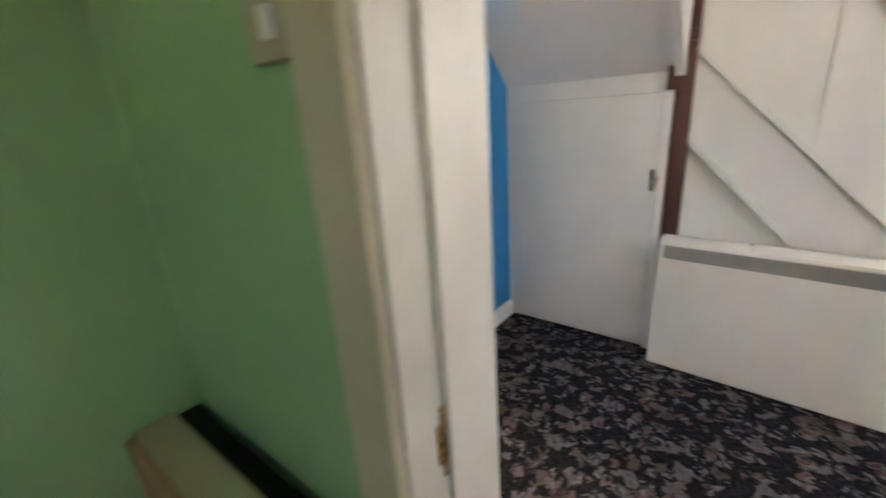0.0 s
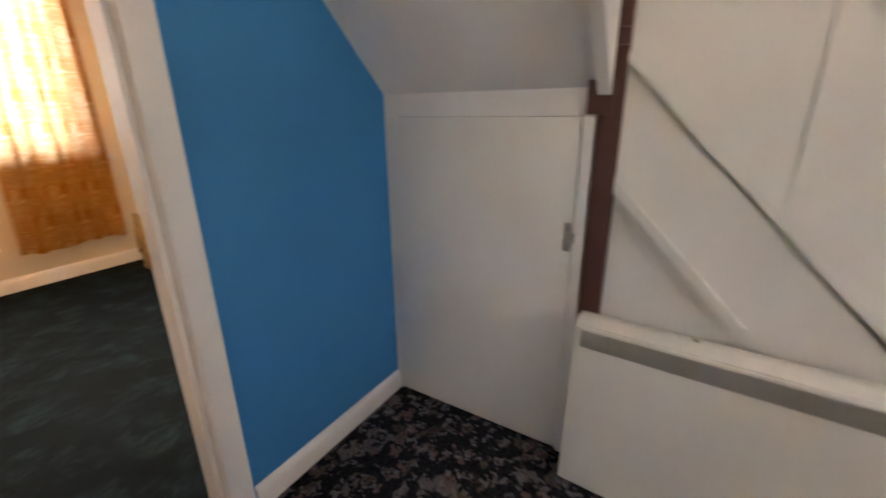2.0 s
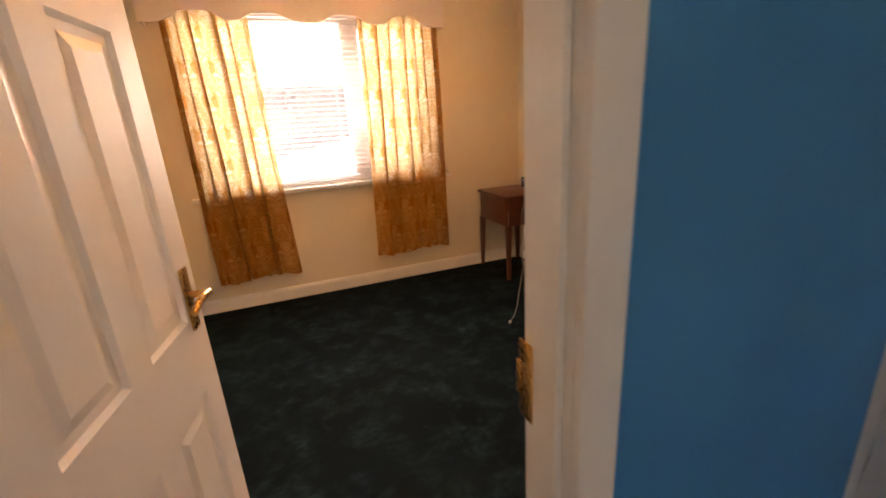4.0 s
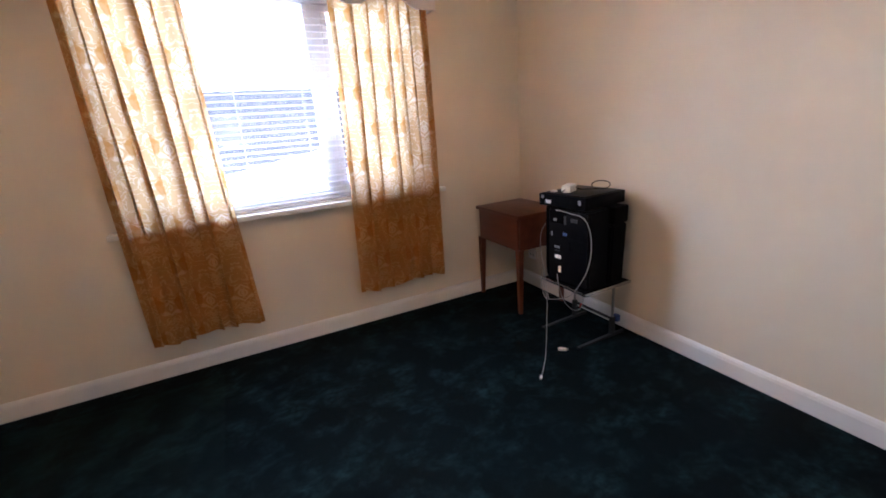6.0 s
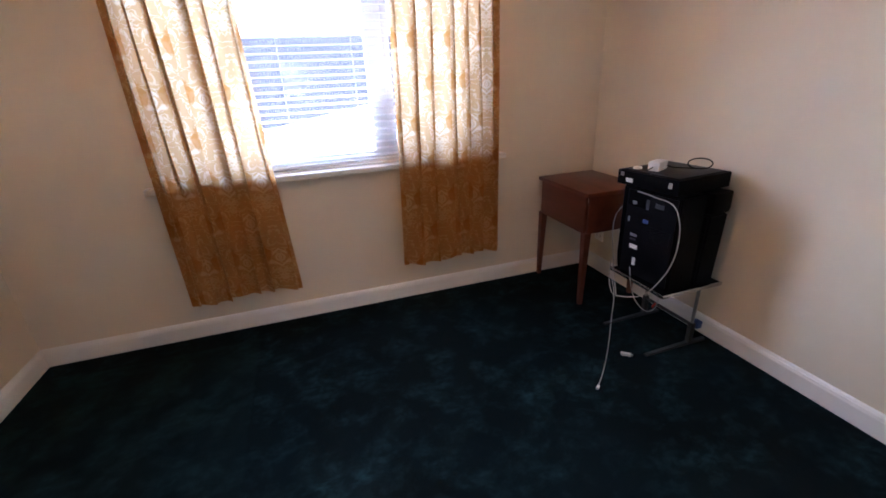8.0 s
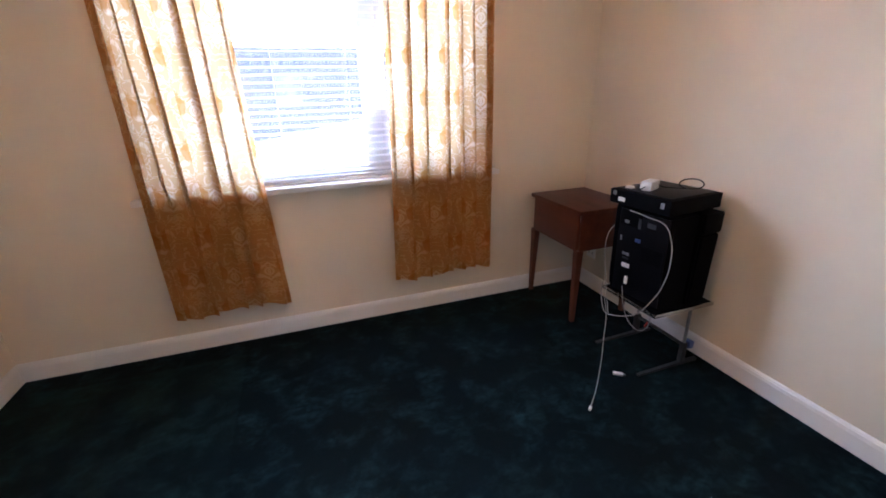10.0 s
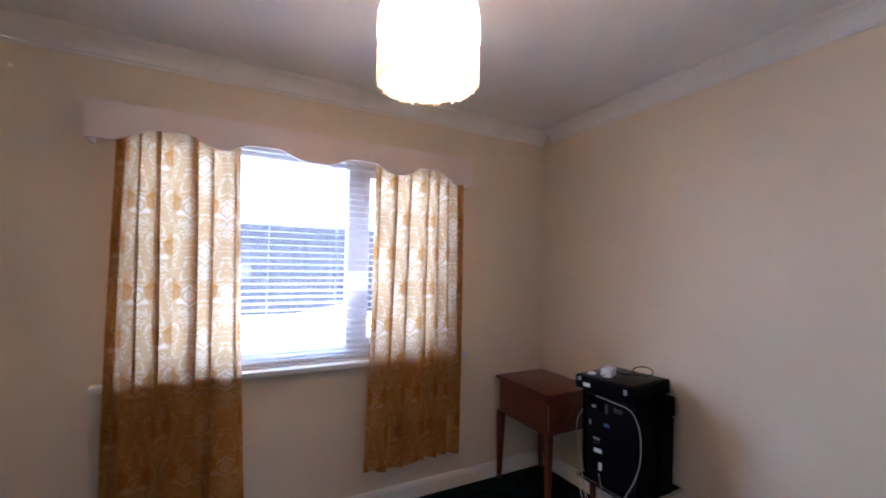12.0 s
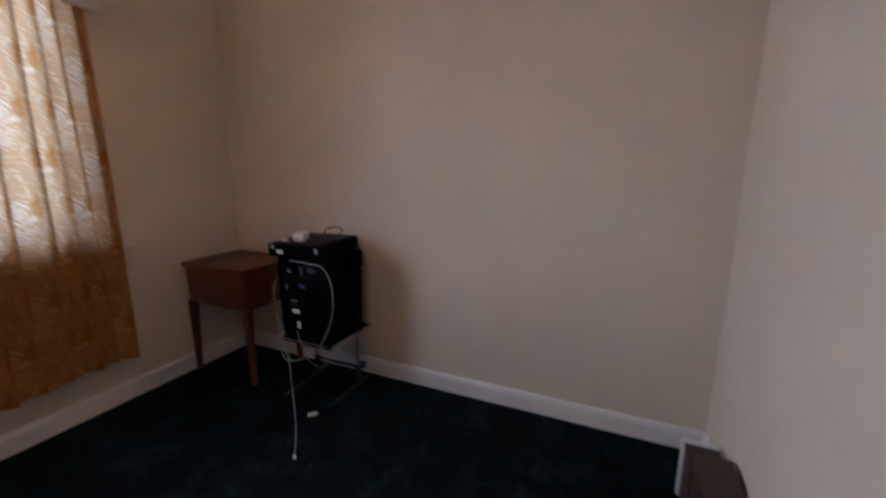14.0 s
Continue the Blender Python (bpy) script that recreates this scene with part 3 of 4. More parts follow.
for k in range(31):
    s = new("slat", slat_mesh)
    s.parent = blind
    s.matrix_basis = pose(0, 0, 0.955 + k * PITCH + random.uniform(-0.0012, 0.0012), 10 + random.uniform(-2.5, 2.5))
for x in (0.80, 1.24, 1.62, 2.2):
    bm = bmesh.new()
    for y in (-0.019, 0.019):
        rod(bm, (x, y, 0.925), (x, y, WZ1 - 0.03), 0.0009, seg=6)
    part("ladder_cord", bm, UPVC, blind)

# ---- pelmet and curtains ----
pel = thing("pelmet", "off-white wooden pelmet with a scalloped lower edge", "pelmet")
edge = [(0.455, 2.02), (0.56, 2.022), (0.60, 2.040), (0.645, 2.062), (0.675, 2.085), (0.72, 2.094), (0.82, 2.096), (0.87, 2.090), (0.90, 2.068), (0.94, 2.046), (0.98, 2.038), (1.03, 2.042), (1.07, 2.062), (1.11, 2.080), (1.26, 2.083), (1.30, 2.068), (1.35, 2.045), (1.41, 2.033), (1.52, 2.031), (1.57, 2.048), (1.62, 2.070), (1.66, 2.082), (1.79, 2.080), (1.84, 2.060), (1.89, 2.038), (1.93, 2.028), (2.00, 2.034), (2.05, 2.062), (2.09, 2.088), (2.20, 2.092), (2.25, 2.070), (2.30, 2.038), (2.34, 2.018), (2.475, 2.014)]
bm = bmesh.new()
prism(bm, [(x, 2.893, z) for x, z in edge] + [(2.475, 2.893, 2.197), (0.455, 2.893, 2.197)], (0, 0.014, 0))
part("front_board", bm, PINKWHITE, pel, smooth=False)
for x0, x1 in ((0.456, 0.470), (2.460, 2.474)):
    bm = bmesh.new()
    box(bm, x0, x1, 2.9075, YW - 0.001, 2.022, 2.19)
    part("end_board", bm, PINKWHITE, pel)
bm = bmesh.new()
box(bm, 0.4705, 2.4595, 2.9075, YW - 0.001, 2.180, 2.1945)
part("top_board", bm, PINKWHITE, pel)
rail = thing("curtain_rail", "white curtain rail behind the pelmet", "curtain rail")
bm = bmesh.new()
box(bm, 0.50, 2.44, 2.945, 2.957, 2.12, 2.145, 0.002)
part("track", bm, UPVC, rail)
for x in (0.7, 1.45, 2.25):
    bm = bmesh.new()
    box(bm, x - 0.012, x + 0.012, 2.957, YW - 0.001, 2.125, 2.14)
    part("bracket", bm, UPVC, rail)


def curtain(top, bottom, z0, z1, pleats, seed, label):
    """A gathered curtain: top and bottom give its two edges in x; each pleat (place, overlap in metres,
    depth) doubles the cloth over itself, so that less light comes through there."""
    rnd = random.Random(seed)
    nv = 40
    width = top[1] - top[0]
    turns = [(0.0, 0.0, 0.0)]
    for c, w, dep in pleats:
        h = w / 2 / width
        turns += [(c + h * 0.3, 0.0, -dep * 0.6), (c + h, 1.0, -dep), (c + h * 0.8, 1.0, -dep * 0.2), (c - h * 0.8, 1.0, dep * 0.3), (c - h, 1.0, dep * 0.7), (c, 0.0, dep)]
    turns.append((1.0, 0.0, 0.0))
    line = []
    for (ua, _, ya), (ub, _, yb) in zip(turns, turns[1:]):
        n = max(3, int(abs(ub - ua) * 90))
        line += [(ua + (ub - ua) * i / n, ya + (yb - ya) * i / n) for i in range(n)]
    line.append((1.0, 0.0))
    for _ in range(3):
        line = [line[0]] + [((a[0] + 2 * b[0] + c[0]) / 4, (a[1] + 2 * b[1] + c[1]) / 4) for a, b, c in zip(line, line[1:], line[2:])] + [line[-1]]
    ph = [rnd.uniform(0, 6) for _ in range(4)]
    bm = bmesh.new()
    rows = []
    for j in range(nv + 1):
        v = j / nv
        row = []
        for u, yy in line:
            y = yy * (0.65 + 0.75 * v) + 0.007 * math.sin(17 * u + 2 * v + ph[0]) + 0.004 * math.sin(37 * u - 3 * v + ph[1]) * (1.2 - v)
            x0, x1 = top[0] + (bottom[0] - top[0]) * v, top[1] + (bottom[1] - top[1]) * v
            x = x0 + (x1 - x0) * u + 0.006 * math.sin(4 * v + 7 * u + ph[2])
            z = z1 + (z0 - z1) * v
            if j == nv:
                z += 0.012 * math.sin(7 * u + ph[3]) + 0.006 * math.sin(25 * u)
            row.append(bm.verts.new((x, min(2.943 + y, 2.9565), z)))
        rows.append(row)
    uv = bm.loops.layers.uv.new("cloth")
    run = [0.0]
    for a, b in zip(rows[nv // 2], rows[nv // 2][1:]):
        run.append(run[-1] + (b.co.xy - a.co.xy).length)
    for j, (a, b) in enumerate(zip(rows, rows[1:])):
        for i in range(len(a) - 1):
            f = bm.faces.new((a[i], b[i], b[i + 1], a[i + 1]))
            for loop, (k, r) in zip(f.loops, ((i, j), (i, j + 1), (i + 1, j + 1), (i + 1, j))):
                loop[uv].uv = (run[k], z1 + (z0 - z1) * r / nv)
    ob = thing("curtain", label, "curtain", group="pair of window curtains")
    cloth = part("cloth", bm, DAMASK, ob)
    for p in cloth.data.polygons:
        p.use_smooth = True
    for k in range(9):
        x = top[0] + 0.02 + (top[1] - top[0] - 0.04) * k / 8
        bm = bmesh.new()
        box(bm, x - 0.005, x + 0.005, 2.948, 2.956, z1 - 0.01, 2.1195, 0.001)
        part("hook", bm, UPVC, ob)


curtain((0.555, 1.078), (0.565, 1.150), 0.245, 2.105, ((0.045, 0.040, 0.012), (0.20, 0.010, 0.012), (0.34, 0.022, 0.040), (0.60, 0.038, 0.036), (0.745, 0.014, 0.020), (0.95, 0.010, 0.008)), 3, "gold damask curtain, wide, glowing where daylight comes through")
curtain((1.818, 2.435), (1.778, 2.432), 0.265, 2.105, ((0.04, 0.010, 0.010), (0.20, 0.022, 0.024), (0.36, 0.010, 0.014), (0.56, 0.020, 0.026), (0.70, 0.008, 0.016), (0.80, 0.016, 0.020), (0.950, 0.050, 0.012)), 11, "gold damask curtain beside the corner, daylight shining through it")

# ---- room door ----
DW, DH, DT = 0.655, 1.985, 0.038
door = tagged(new("door_1"), "white six-panel door standing open into the room", "door", kind="structure")
door.matrix_basis = pose(0.742, 0.132, 0.008, 0, 0, 81)
cols = ((0.095, 0.290), (0.372, 0.565))
rows_z = ((0.20, 0.690), (0.880, 1.52), (1.635, 1.865))
bm = bmesh.new()
for x0, x1 in ((0, cols[0][0]), (cols[0][1], cols[1][0]), (cols[1][1], DW)):
    box(bm, x0, x1, -DT, 0, 0, DH)
for x0, x1 in cols:
    for z0, z1 in ((0, rows_z[0][0]), (rows_z[0][1], rows_z[1][0]), (rows_z[1][1], rows_z[2][0]), (rows_z[2][1], DH)):
        box(bm, x0, x1, -DT, 0, z0, z1)
part("slab", bm, DOORWHITE, door, smooth=False)
for x0, x1 in cols:
    for z0, z1 in rows_z:
        bm = bmesh.new()
        m = 0.028
        for s, base in ((-1, -DT), (1, 0.0)):
            # sloped moulding down to the recess, then a raised field
            o = [(x0, z0), (x1, z0), (x1, z1), (x0, z1)]
            levels = [(0.0, 0.0), (0.010, 0.009), (m, 0.009), (m + 0.022, 0.003)]
            rings = [[bm.verts.new((x0 + d if k in (0, 3) else x1 - d, base - s * h, z0 + d if k in (0, 1) else z1 - d)) for k in range(4)] for d, h in levels]
            for a, b in zip(rings, rings[1:]):
                for k in range(4):
                    bm.faces.new((a[k], a[(k + 1) % 4], b[(k + 1) % 4], b[k]))
            bm.faces.new(rings[-1])
        bmesh.ops.recalc_face_normals(bm, faces=bm.faces)
        part("panel", bm, DOORWHITE, door, smooth=False)
for s, y0 in ((-1, -DT), (1, 0.0)):
    bm = bmesh.new()
    lo, hi = sorted((y0, y0 + s * 0.007))
    box(bm, DW - 0.080, DW - 0.040, lo, hi, 0.85, 1.01, 0.004)
    rod(bm, (DW - 0.06, y0 + s * 0.006, 0.94), (DW - 0.06, y0 + s * 0.05, 0.94), 0.009)
    handle = part("door_handle", bm, BRASS, door, "brass lever handle on a back plate")
    bm = bmesh.new()
    pts = [(DW - 0.055, 0.94), (DW - 0.09, 0.943), (DW - 0.13, 0.939), (DW - 0.165, 0.931)]
    for (xa, za), (xb, zb) in zip(pts, pts[1:]):
        rod(bm, (xa, y0 + s * 0.048, za), (xb, y0 + s * 0.048, zb), 0.0095, 0.0085, 12)
    part("lever", bm, BRASS, handle)
bm = bmesh.new()
box(bm, DW - 0.0005, DW + 0.0015, -DT + 0.008, -0.008, 0.865, 1.005)
part("latch_plate", bm, BRASS, door)
for z in (0.25, 1.0, 1.75):
    bm = bmesh.new()
    rod(bm, (-0.004, 0.004, z - 0.045), (-0.004, 0.004, z + 0.045), 0.006)
    part("hinge", bm, STEEL, door)

# ---- hall: cupboard, stairs, panel ----
YN = -0.763
structure("wall_cupboard", [(XS, XS + 0.05, YN, -0.0005, 1.185, 1.262), (XS, XS + 0.05, -0.022, -0.0005, 0, 1.185)], WHITE, "white boarding over the stair cupboard", "wall")
# soffit of the upper flight: rises from the cupboard head towards the hall
bm = bmesh.new()
xt = XS - (ZC - 1.262)
prism(bm, [(XS + 0.05, YN, 1.2625), (XS, YN, 1.2625), (xt, YN, ZC - 0.001), (xt + 0.12, YN, ZC - 0.001), (XS + 0.05, YN, 1.40)], (0, -YN - 0.001, 0))
solid("stair_soffit", bm, MATTWHITE, "white plastered underside of the upper stair flight", "stair soffit", smooth=False, kind="structure")
bm = bmesh.new()
prism(bm, [(XS - 0.02, YN - 0.0005, 1.24), (xt, YN - 0.0005, ZC - 0.003), (xt + 0.30, YN - 0.0005, ZC - 0.003), (XS - 0.02, YN - 0.0005, 1.56)], (0, -0.035, 0))
solid("stair_string", bm, WHITE, "white painted string of the upper flight", "stair string", smooth=False, kind="structure")

cup = thing("cupboard_door", "white flush door of the cupboard under the stairs, shut", "cupboard door")
bm = bmesh.new()
box(bm, XS - 0.004, XS + 0.018, -0.7255, -0.024, 0.012, 1.1838, 0.002)
part("leaf", bm, PANELWHITE, cup)
bm = bmesh.new()
box(bm, XS - 0.008, XS + 0.03, -0.762, -0.728, 0.002, 1.184, 0.003)
part("jamb_strip", bm, WHITE, cup)
bm = bmesh.new()
box(bm, XS - 0.0075, XS - 0.0045, -0.722, -0.700, 0.780, 0.872, 0.001)
box(bm, XS - 0.016, XS - 0.0080, -0.734, -0.712, 0.810, 0.842, 0.002)
rod(bm, (XS - 0.012, -0.723, 0.795), (XS - 0.012, -0.723, 0.857), 0.004)
part("hasp", bm, STEEL, cup, "small steel hasp")

post = thing("stair_post", "dark-stained wooden post at the stair turn", "newel post")
bm = bmesh.new()
box(bm, XS - 0.012, XS + 0.06, -0.829, -0.766, 0, 1.36, 0.004)
part("shaft", bm, DARKWOOD, post)
bm = bmesh.new()
box(bm, XS - 0.020, XS - 0.0125, -0.806, -0.736, 1.190, 1.280, 0.003)
part("bracket", bm, DARKWOOD, post)
bm = bmesh.new()
box(bm, XS - 0.030, XS - 0.0130, -0.832, -0.806, 1.40, 1.48, 0.003)
box(bm, XS - 0.012, XS + 0.06, -0.829, -0.766, 1.361, ZC - 0.003)
part("upper_post", bm, DARKWOOD, post)

# boarded side of the lower flight; it rises to the north at 45 degrees
Y0, Y1 = -0.8295, -1.703
RAIL = lambda y: 1.402 + (y + 1.319)          # underside of the handrail
bm = bmesh.new()
prism(bm, [(XS + 0.026, Y0, 0), (XS + 0.026, Y1, 0), (XS + 0.026, Y1, RAIL(Y1)), (XS + 0.026, Y0, min(ZC - 0.01, RAIL(Y0)))], (0.03, 0, 0))
panel = solid("stair_side_panel", bm, PANELWHITE, "white boarded side of the staircase with sloping mouldings", "stair panel", smooth=False, kind="structure")
UP = lambda y: 1.316 + 1.012 * (y - Y0)        # sloping joint over the string
LOW = lambda y: 0.976 + 1.012 * (y - Y0)       # sloping joint under the string
YV = -1.220                                     # upright joint


def plate(name, pts, x0=0.0, x1=0.0255):
    bm = bmesh.new()
    prism(bm, [(XS + x0, y, z) for y, z in pts], (x1 - x0, 0, 0))
    edges = [e for e in bm.edges if all(abs(v.co.x - XS - x0) < 1e-5 for v in e.verts)]
    bmesh.ops.bevel(bm, geom=edges, offset=0.003, segments=2, affect="EDGES")
    return part(name, bm, PANELWHITE, panel, smooth=False)


g = 0.006
plate("lower_board", [(Y0, 0.0), (-1.70, 0.0), (-1.70, LOW(-1.70) - 0.006), (Y0, LOW(Y0) - 0.006)], 0.016)
plate("string_board", [(Y0, LOW(Y0)), (-1.70, LOW(-1.70)), (-1.70, UP(-1.70) - 0.002), (Y0, UP(Y0) - 0.002)])
plate("upper_board", [(Y0, UP(Y0) + g), (YV + 0.0003, UP(YV + 0.0003) + g), (YV + 0.0003, RAIL(YV + 0.0003)), (Y0, RAIL(Y0))], 0.006)
plate("upper_board", [(YV - 0.0003, UP(YV - 0.0003) + g), (Y1, UP(Y1) + g), (Y1, RAIL(Y1)), (YV - 0.0003, RAIL(YV - 0.0003))], 0.004)
plate("moulding", [(Y0, UP(Y0)), (-1.55, UP(-1.55)), (-1.55, UP(-1.55) + 0.026), (Y0, UP(Y0) + 0.026)], -0.014, 0.0035)
plate("bead", [(Y0, LOW(Y0) - 0.001), (-1.20, LOW(-1.20) - 0.001), (-1.20, LOW(-1.20) + 0.045), (Y0, LOW(Y0) + 0.045)], -0.014, -0.0005)
hr = thing("stair_handrail", "dark-stained wooden handrail along the stair side", "handrail")
bm = bmesh.new()
prof = [(-0.022, 0), (0.052, 0), (0.058, 0.024), (0.052, 0.062), (0.030, 0.074), (0.000, 0.074), (-0.022, 0.062), (-0.028, 0.02)]
prism(bm, [(XS + px, Y1 + 0.002, RAIL(Y1) + pz + 0.001) for px, pz in prof], (0, 1.05, 1.05))
part("rail", bm, DARKWOOD, hr)
newel = thing("newel_post", "dark-stained newel post with a turned rounded cap", "newel post")
bm = bmesh.new()
box(bm, XS - 0.04, XS + 0.055, -1.802, -1.7035, 0, 1.052, 0.005)
part("shaft", bm, DARKWOOD, newel)
bm = bmesh.new()
box(bm, XS - 0.030, XS + 0.045, -1.792, -1.7135, 1.0525, 1.068, 0.004)
box(bm, XS - 0.044, XS + 0.059, -1.806, -1.6995, 1.0685, 1.098, 0.012)
part("collar", bm, DARKWOOD, newel)
bm = bmesh.new()
lathe(bm, [(0.0, 0.0), (0.046, 0.0), (0.047, 0.008), (0.052, 0.020), (0.055, 0.040), (0.054, 0.058), (0.047, 0.078), (0.034, 0.093), (0.016, 0.101), (0.0, 0.103)], 28, (XS + 0.0075, -1.753, 1.0985))
part("cap", bm, DARKWOOD, newel)
stair = tagged(new("staircase"), "straight carpeted stairs behind the white panel", "stairs", kind="structure")
for k in range(8):
    bm = bmesh.new()
    box(bm, XS + 0.062, XF - 0.002, -1.70 + 0.19 * k, -0.02, 0.185 * k + 0.0005, 0.185 * (k + 1), 0.0)
    part("step", bm, HALLCARPET, stair, smooth=False)

# ---- convector heater leaning on the stair panel ----
heat = thing("panel_heater", "cream convector heater leaning against the stair panel", "heater", pose(2.163, -0.776, 0.004, 0, 0, -90 - 2.6) @ pose(0, 0, 0, -3.5))
HL, HH, HT = 0.958, 0.596, 0.075
bm = bmesh.new()
# local x along the length, y to the back, z up; the top and the ends of the front are chamfered
prism(bm, [(0, 0, 0), (0, HT, 0), (0, HT, HH), (0, 0.030, HH), (0, 0.0, HH - 0.022)], (HL, 0, 0))
bmesh.ops.bevel(bm, geom=list(bm.edges), offset=0.004, segments=2, affect="EDGES")
part("casing", bm, HEATER, heat)
bm = bmesh.new()
box(bm, 0.022, HL - 0.022, -0.0015, -0.0003, HH - 0.090, HH - 0.034)
grille = part("grille", bm, GRILLE, heat, "grey slotted air grille")
bm = bmesh.new()
for k in range(110):
    x = 0.026 + k * (HL - 0.052) / 109
    box(bm, x, x + 0.0035, -0.0035, -0.0016, HH - 0.088, HH - 0.036)
tagged(part("grille_slotting", bm, GRILLE, grille, smooth=False), kind="stuff")
bm = bmesh.new()
rod(bm, (HL * 0.33, 0.05, HH), (HL * 0.33, 0.05, HH + 0.003), 0.007)
part("screw", bm, STEEL, heat)

# ---- front door ----
fd = tagged(new("door_2"), "white front door with bright glazing and a panelled lower half", "front door", kind="structure")
bm = bmesh.new()
for b in ((XF - 0.012, XF + 0.10, FD0 - 0.05, FD0 + 0.045, 0, 2.05), (XF - 0.012, XF + 0.10, FD1 - 0.03, FD1 + 0.05, 0, 2.05), (XF - 0.012, XF + 0.10, FD1 + 0.05, FD0 - 0.05, 1.99, 2.05)):
    box(bm, *b, bevel=0.004)
part("door_frame", bm, UPVC, fd)
DX = XF + 0.03
bm = bmesh.new()
a, b = FD1 + 0.051, FD0 - 0.051
for q in ((DX, DX + 0.05, b - 0.10, b, 0.01, 1.985), (DX, DX + 0.05, a, a + 0.10, 0.01, 1.985), (DX, DX + 0.05, a + 0.10, b - 0.10, 0.01, 0.16), (DX, DX + 0.05, a + 0.10, b - 0.10, 0.84, 0.95), (DX, DX + 0.05, a + 0.10, b - 0.10, 1.88, 1.985)):
    box(bm, *q, bevel=0.003)
part("leaf", bm, UPVC, fd)
for y0, y1 in ((a + 0.10, (a + b) / 2 - 0.02), ((a + b) / 2 + 0.02, b - 0.10)):
    bm = bmesh.new()
    box(bm, DX + 0.015, DX + 0.035, y0, y1, 0.16, 0.84)
    box(bm, DX + 0.008, DX + 0.042, y0 + 0.05, y1 - 0.05, 0.21, 0.79, 0.006)
    part("lower_panel", bm, UPVC, fd)
bm = bmesh.new()
box(bm, DX + 0.01, DX + 0.045, (a + b) / 2 - 0.0195, (a + b) / 2 + 0.0195, 0.16, 0.84)
part("centre_bar", bm, UPVC, fd)
bm = bmesh.new()
box(bm, DX + 0.022, DX + 0.028, a + 0.095, b - 0.095, 0.945, 1.885)
g = part("pane", bm, GLASS, fd, smooth=False)
g.visible_shadow = False
th = thing("wall_thermostat", "small beige box on the blue stair wall", "thermostat")
bm = bmesh.new()
box(bm, XF - 0.028, XF - 0.0005, -1.905, -1.825, 1.445, 1.56, 0.005)
part("cover", bm, BEIGE, th)
bm = bmesh.new()
box(bm, XF - 0.034, XF - 0.0285, -1.885, -1.845, 1.49, 1.53, 0.003)
part("dial", bm, WHITEPLASTIC, th)

# ---- green room ----
sw = thing("light_switch", "beige light switch on the green wall", "light switch")
bm = bmesh.new()
box(bm, 0.606, 0.6195, -0.690, -0.590, 1.232, 1.33, 0.004)
part("plate", bm, BEIGE, sw)
bm = bmesh.new()
box(bm, 0.600, 0.606, -0.652, -0.628, 1.255, 1.29, 0.002)
part("rocker", bm, WHITEPLASTIC, sw)
sh = thing("low_shelf", "beige low shelf with a black top in the green corner", "shelf")
bm = bmesh.new()
box(bm, 0.46, 0.545, -0.60, -0.02, 0.0, 0.50, 0.004)
part("body", bm, BEIGE, sh)
bm = bmesh.new()
box(bm, 0.5455, 0.600, -0.60, -0.02, 0.0, 0.485, 0.003)
part("back", bm, BLACK, sh)
bm = bmesh.new()
box(bm, 0.436, 0.4595, -0.60, -0.02, 0.0, 0.488, 0.004)
part("front", bm, TAN, sh)

# ---- sewing table ----
desk = thing("side_table", "mahogany sewing table with tapered legs in the corner", "table")
TX0, TX1, TY0, TY1 = 2.762, 3.183, 2.475, 3.008
bm = bmesh.new()
box(bm, TX0, TX1, TY0, TY1, 0.690, 0.714, 0.004)
part("tabletop", bm, MAHOGANY, desk)
bm = bmesh.new()
box(bm, TX0 + 0.010, TX0 + 0.026, TY0 + 0.03, TY1 - 0.03, 0.465, 0.6895, 0.002)
part("side_panel", bm, MAHOGANY, desk)
bm = bmesh.new()
box(bm, TX1 - 0.026, TX1 - 0.010, TY0 + 0.03, TY1 - 0.03, 0.465, 0.6895, 0.002)
part("side_panel", bm, MAHOGANY, desk)
bm = bmesh.new()
box(bm, TX0 + 0.0265, TX1 - 0.0265, TY0 + 0.012, TY0 + 0.028, 0.465, 0.6895, 0.002)
part("front_panel", bm, MAHOGANY, desk)
bm = bmesh.new()
box(bm, TX0 + 0.0265, TX1 - 0.0265, TY1 - 0.028, TY1 - 0.012, 0.465, 0.6895, 0.002)
part("back_panel", bm, MAHOGANY, desk)
for x, sx in ((TX0 + 0.008, 1), (TX1 - 0.008, -1)):
    for y, sy in ((TY0 + 0.008, 1), (TY1 - 0.008, -1)):
        bm = bmesh.new()
        w0, w1 = 0.024, 0.042
        lower = [bm.verts.new(p) for p in ((x, y, 0), (x + sx * w0, y, 0), (x + sx * w0, y + sy * w0, 0), (x, y + sy * w0, 0))]
        mid = [bm.verts.new(p) for p in ((x, y, 0.47), (x + sx * w1, y, 0.47), (x + sx * w1, y + sy * w1, 0.47), (x, y + sy * w1, 0.47))]
        bm.faces.new(lower)
        bm.faces.new(mid)
        for k in range(4):
            bm.faces.new((lower[k], lower[(k + 1) % 4], mid[(k + 1) % 4], mid[k]))
        bmesh.ops.recalc_face_normals(bm, faces=bm.faces)
        part("leg", bm, MAHOGANY, desk, smooth=False)

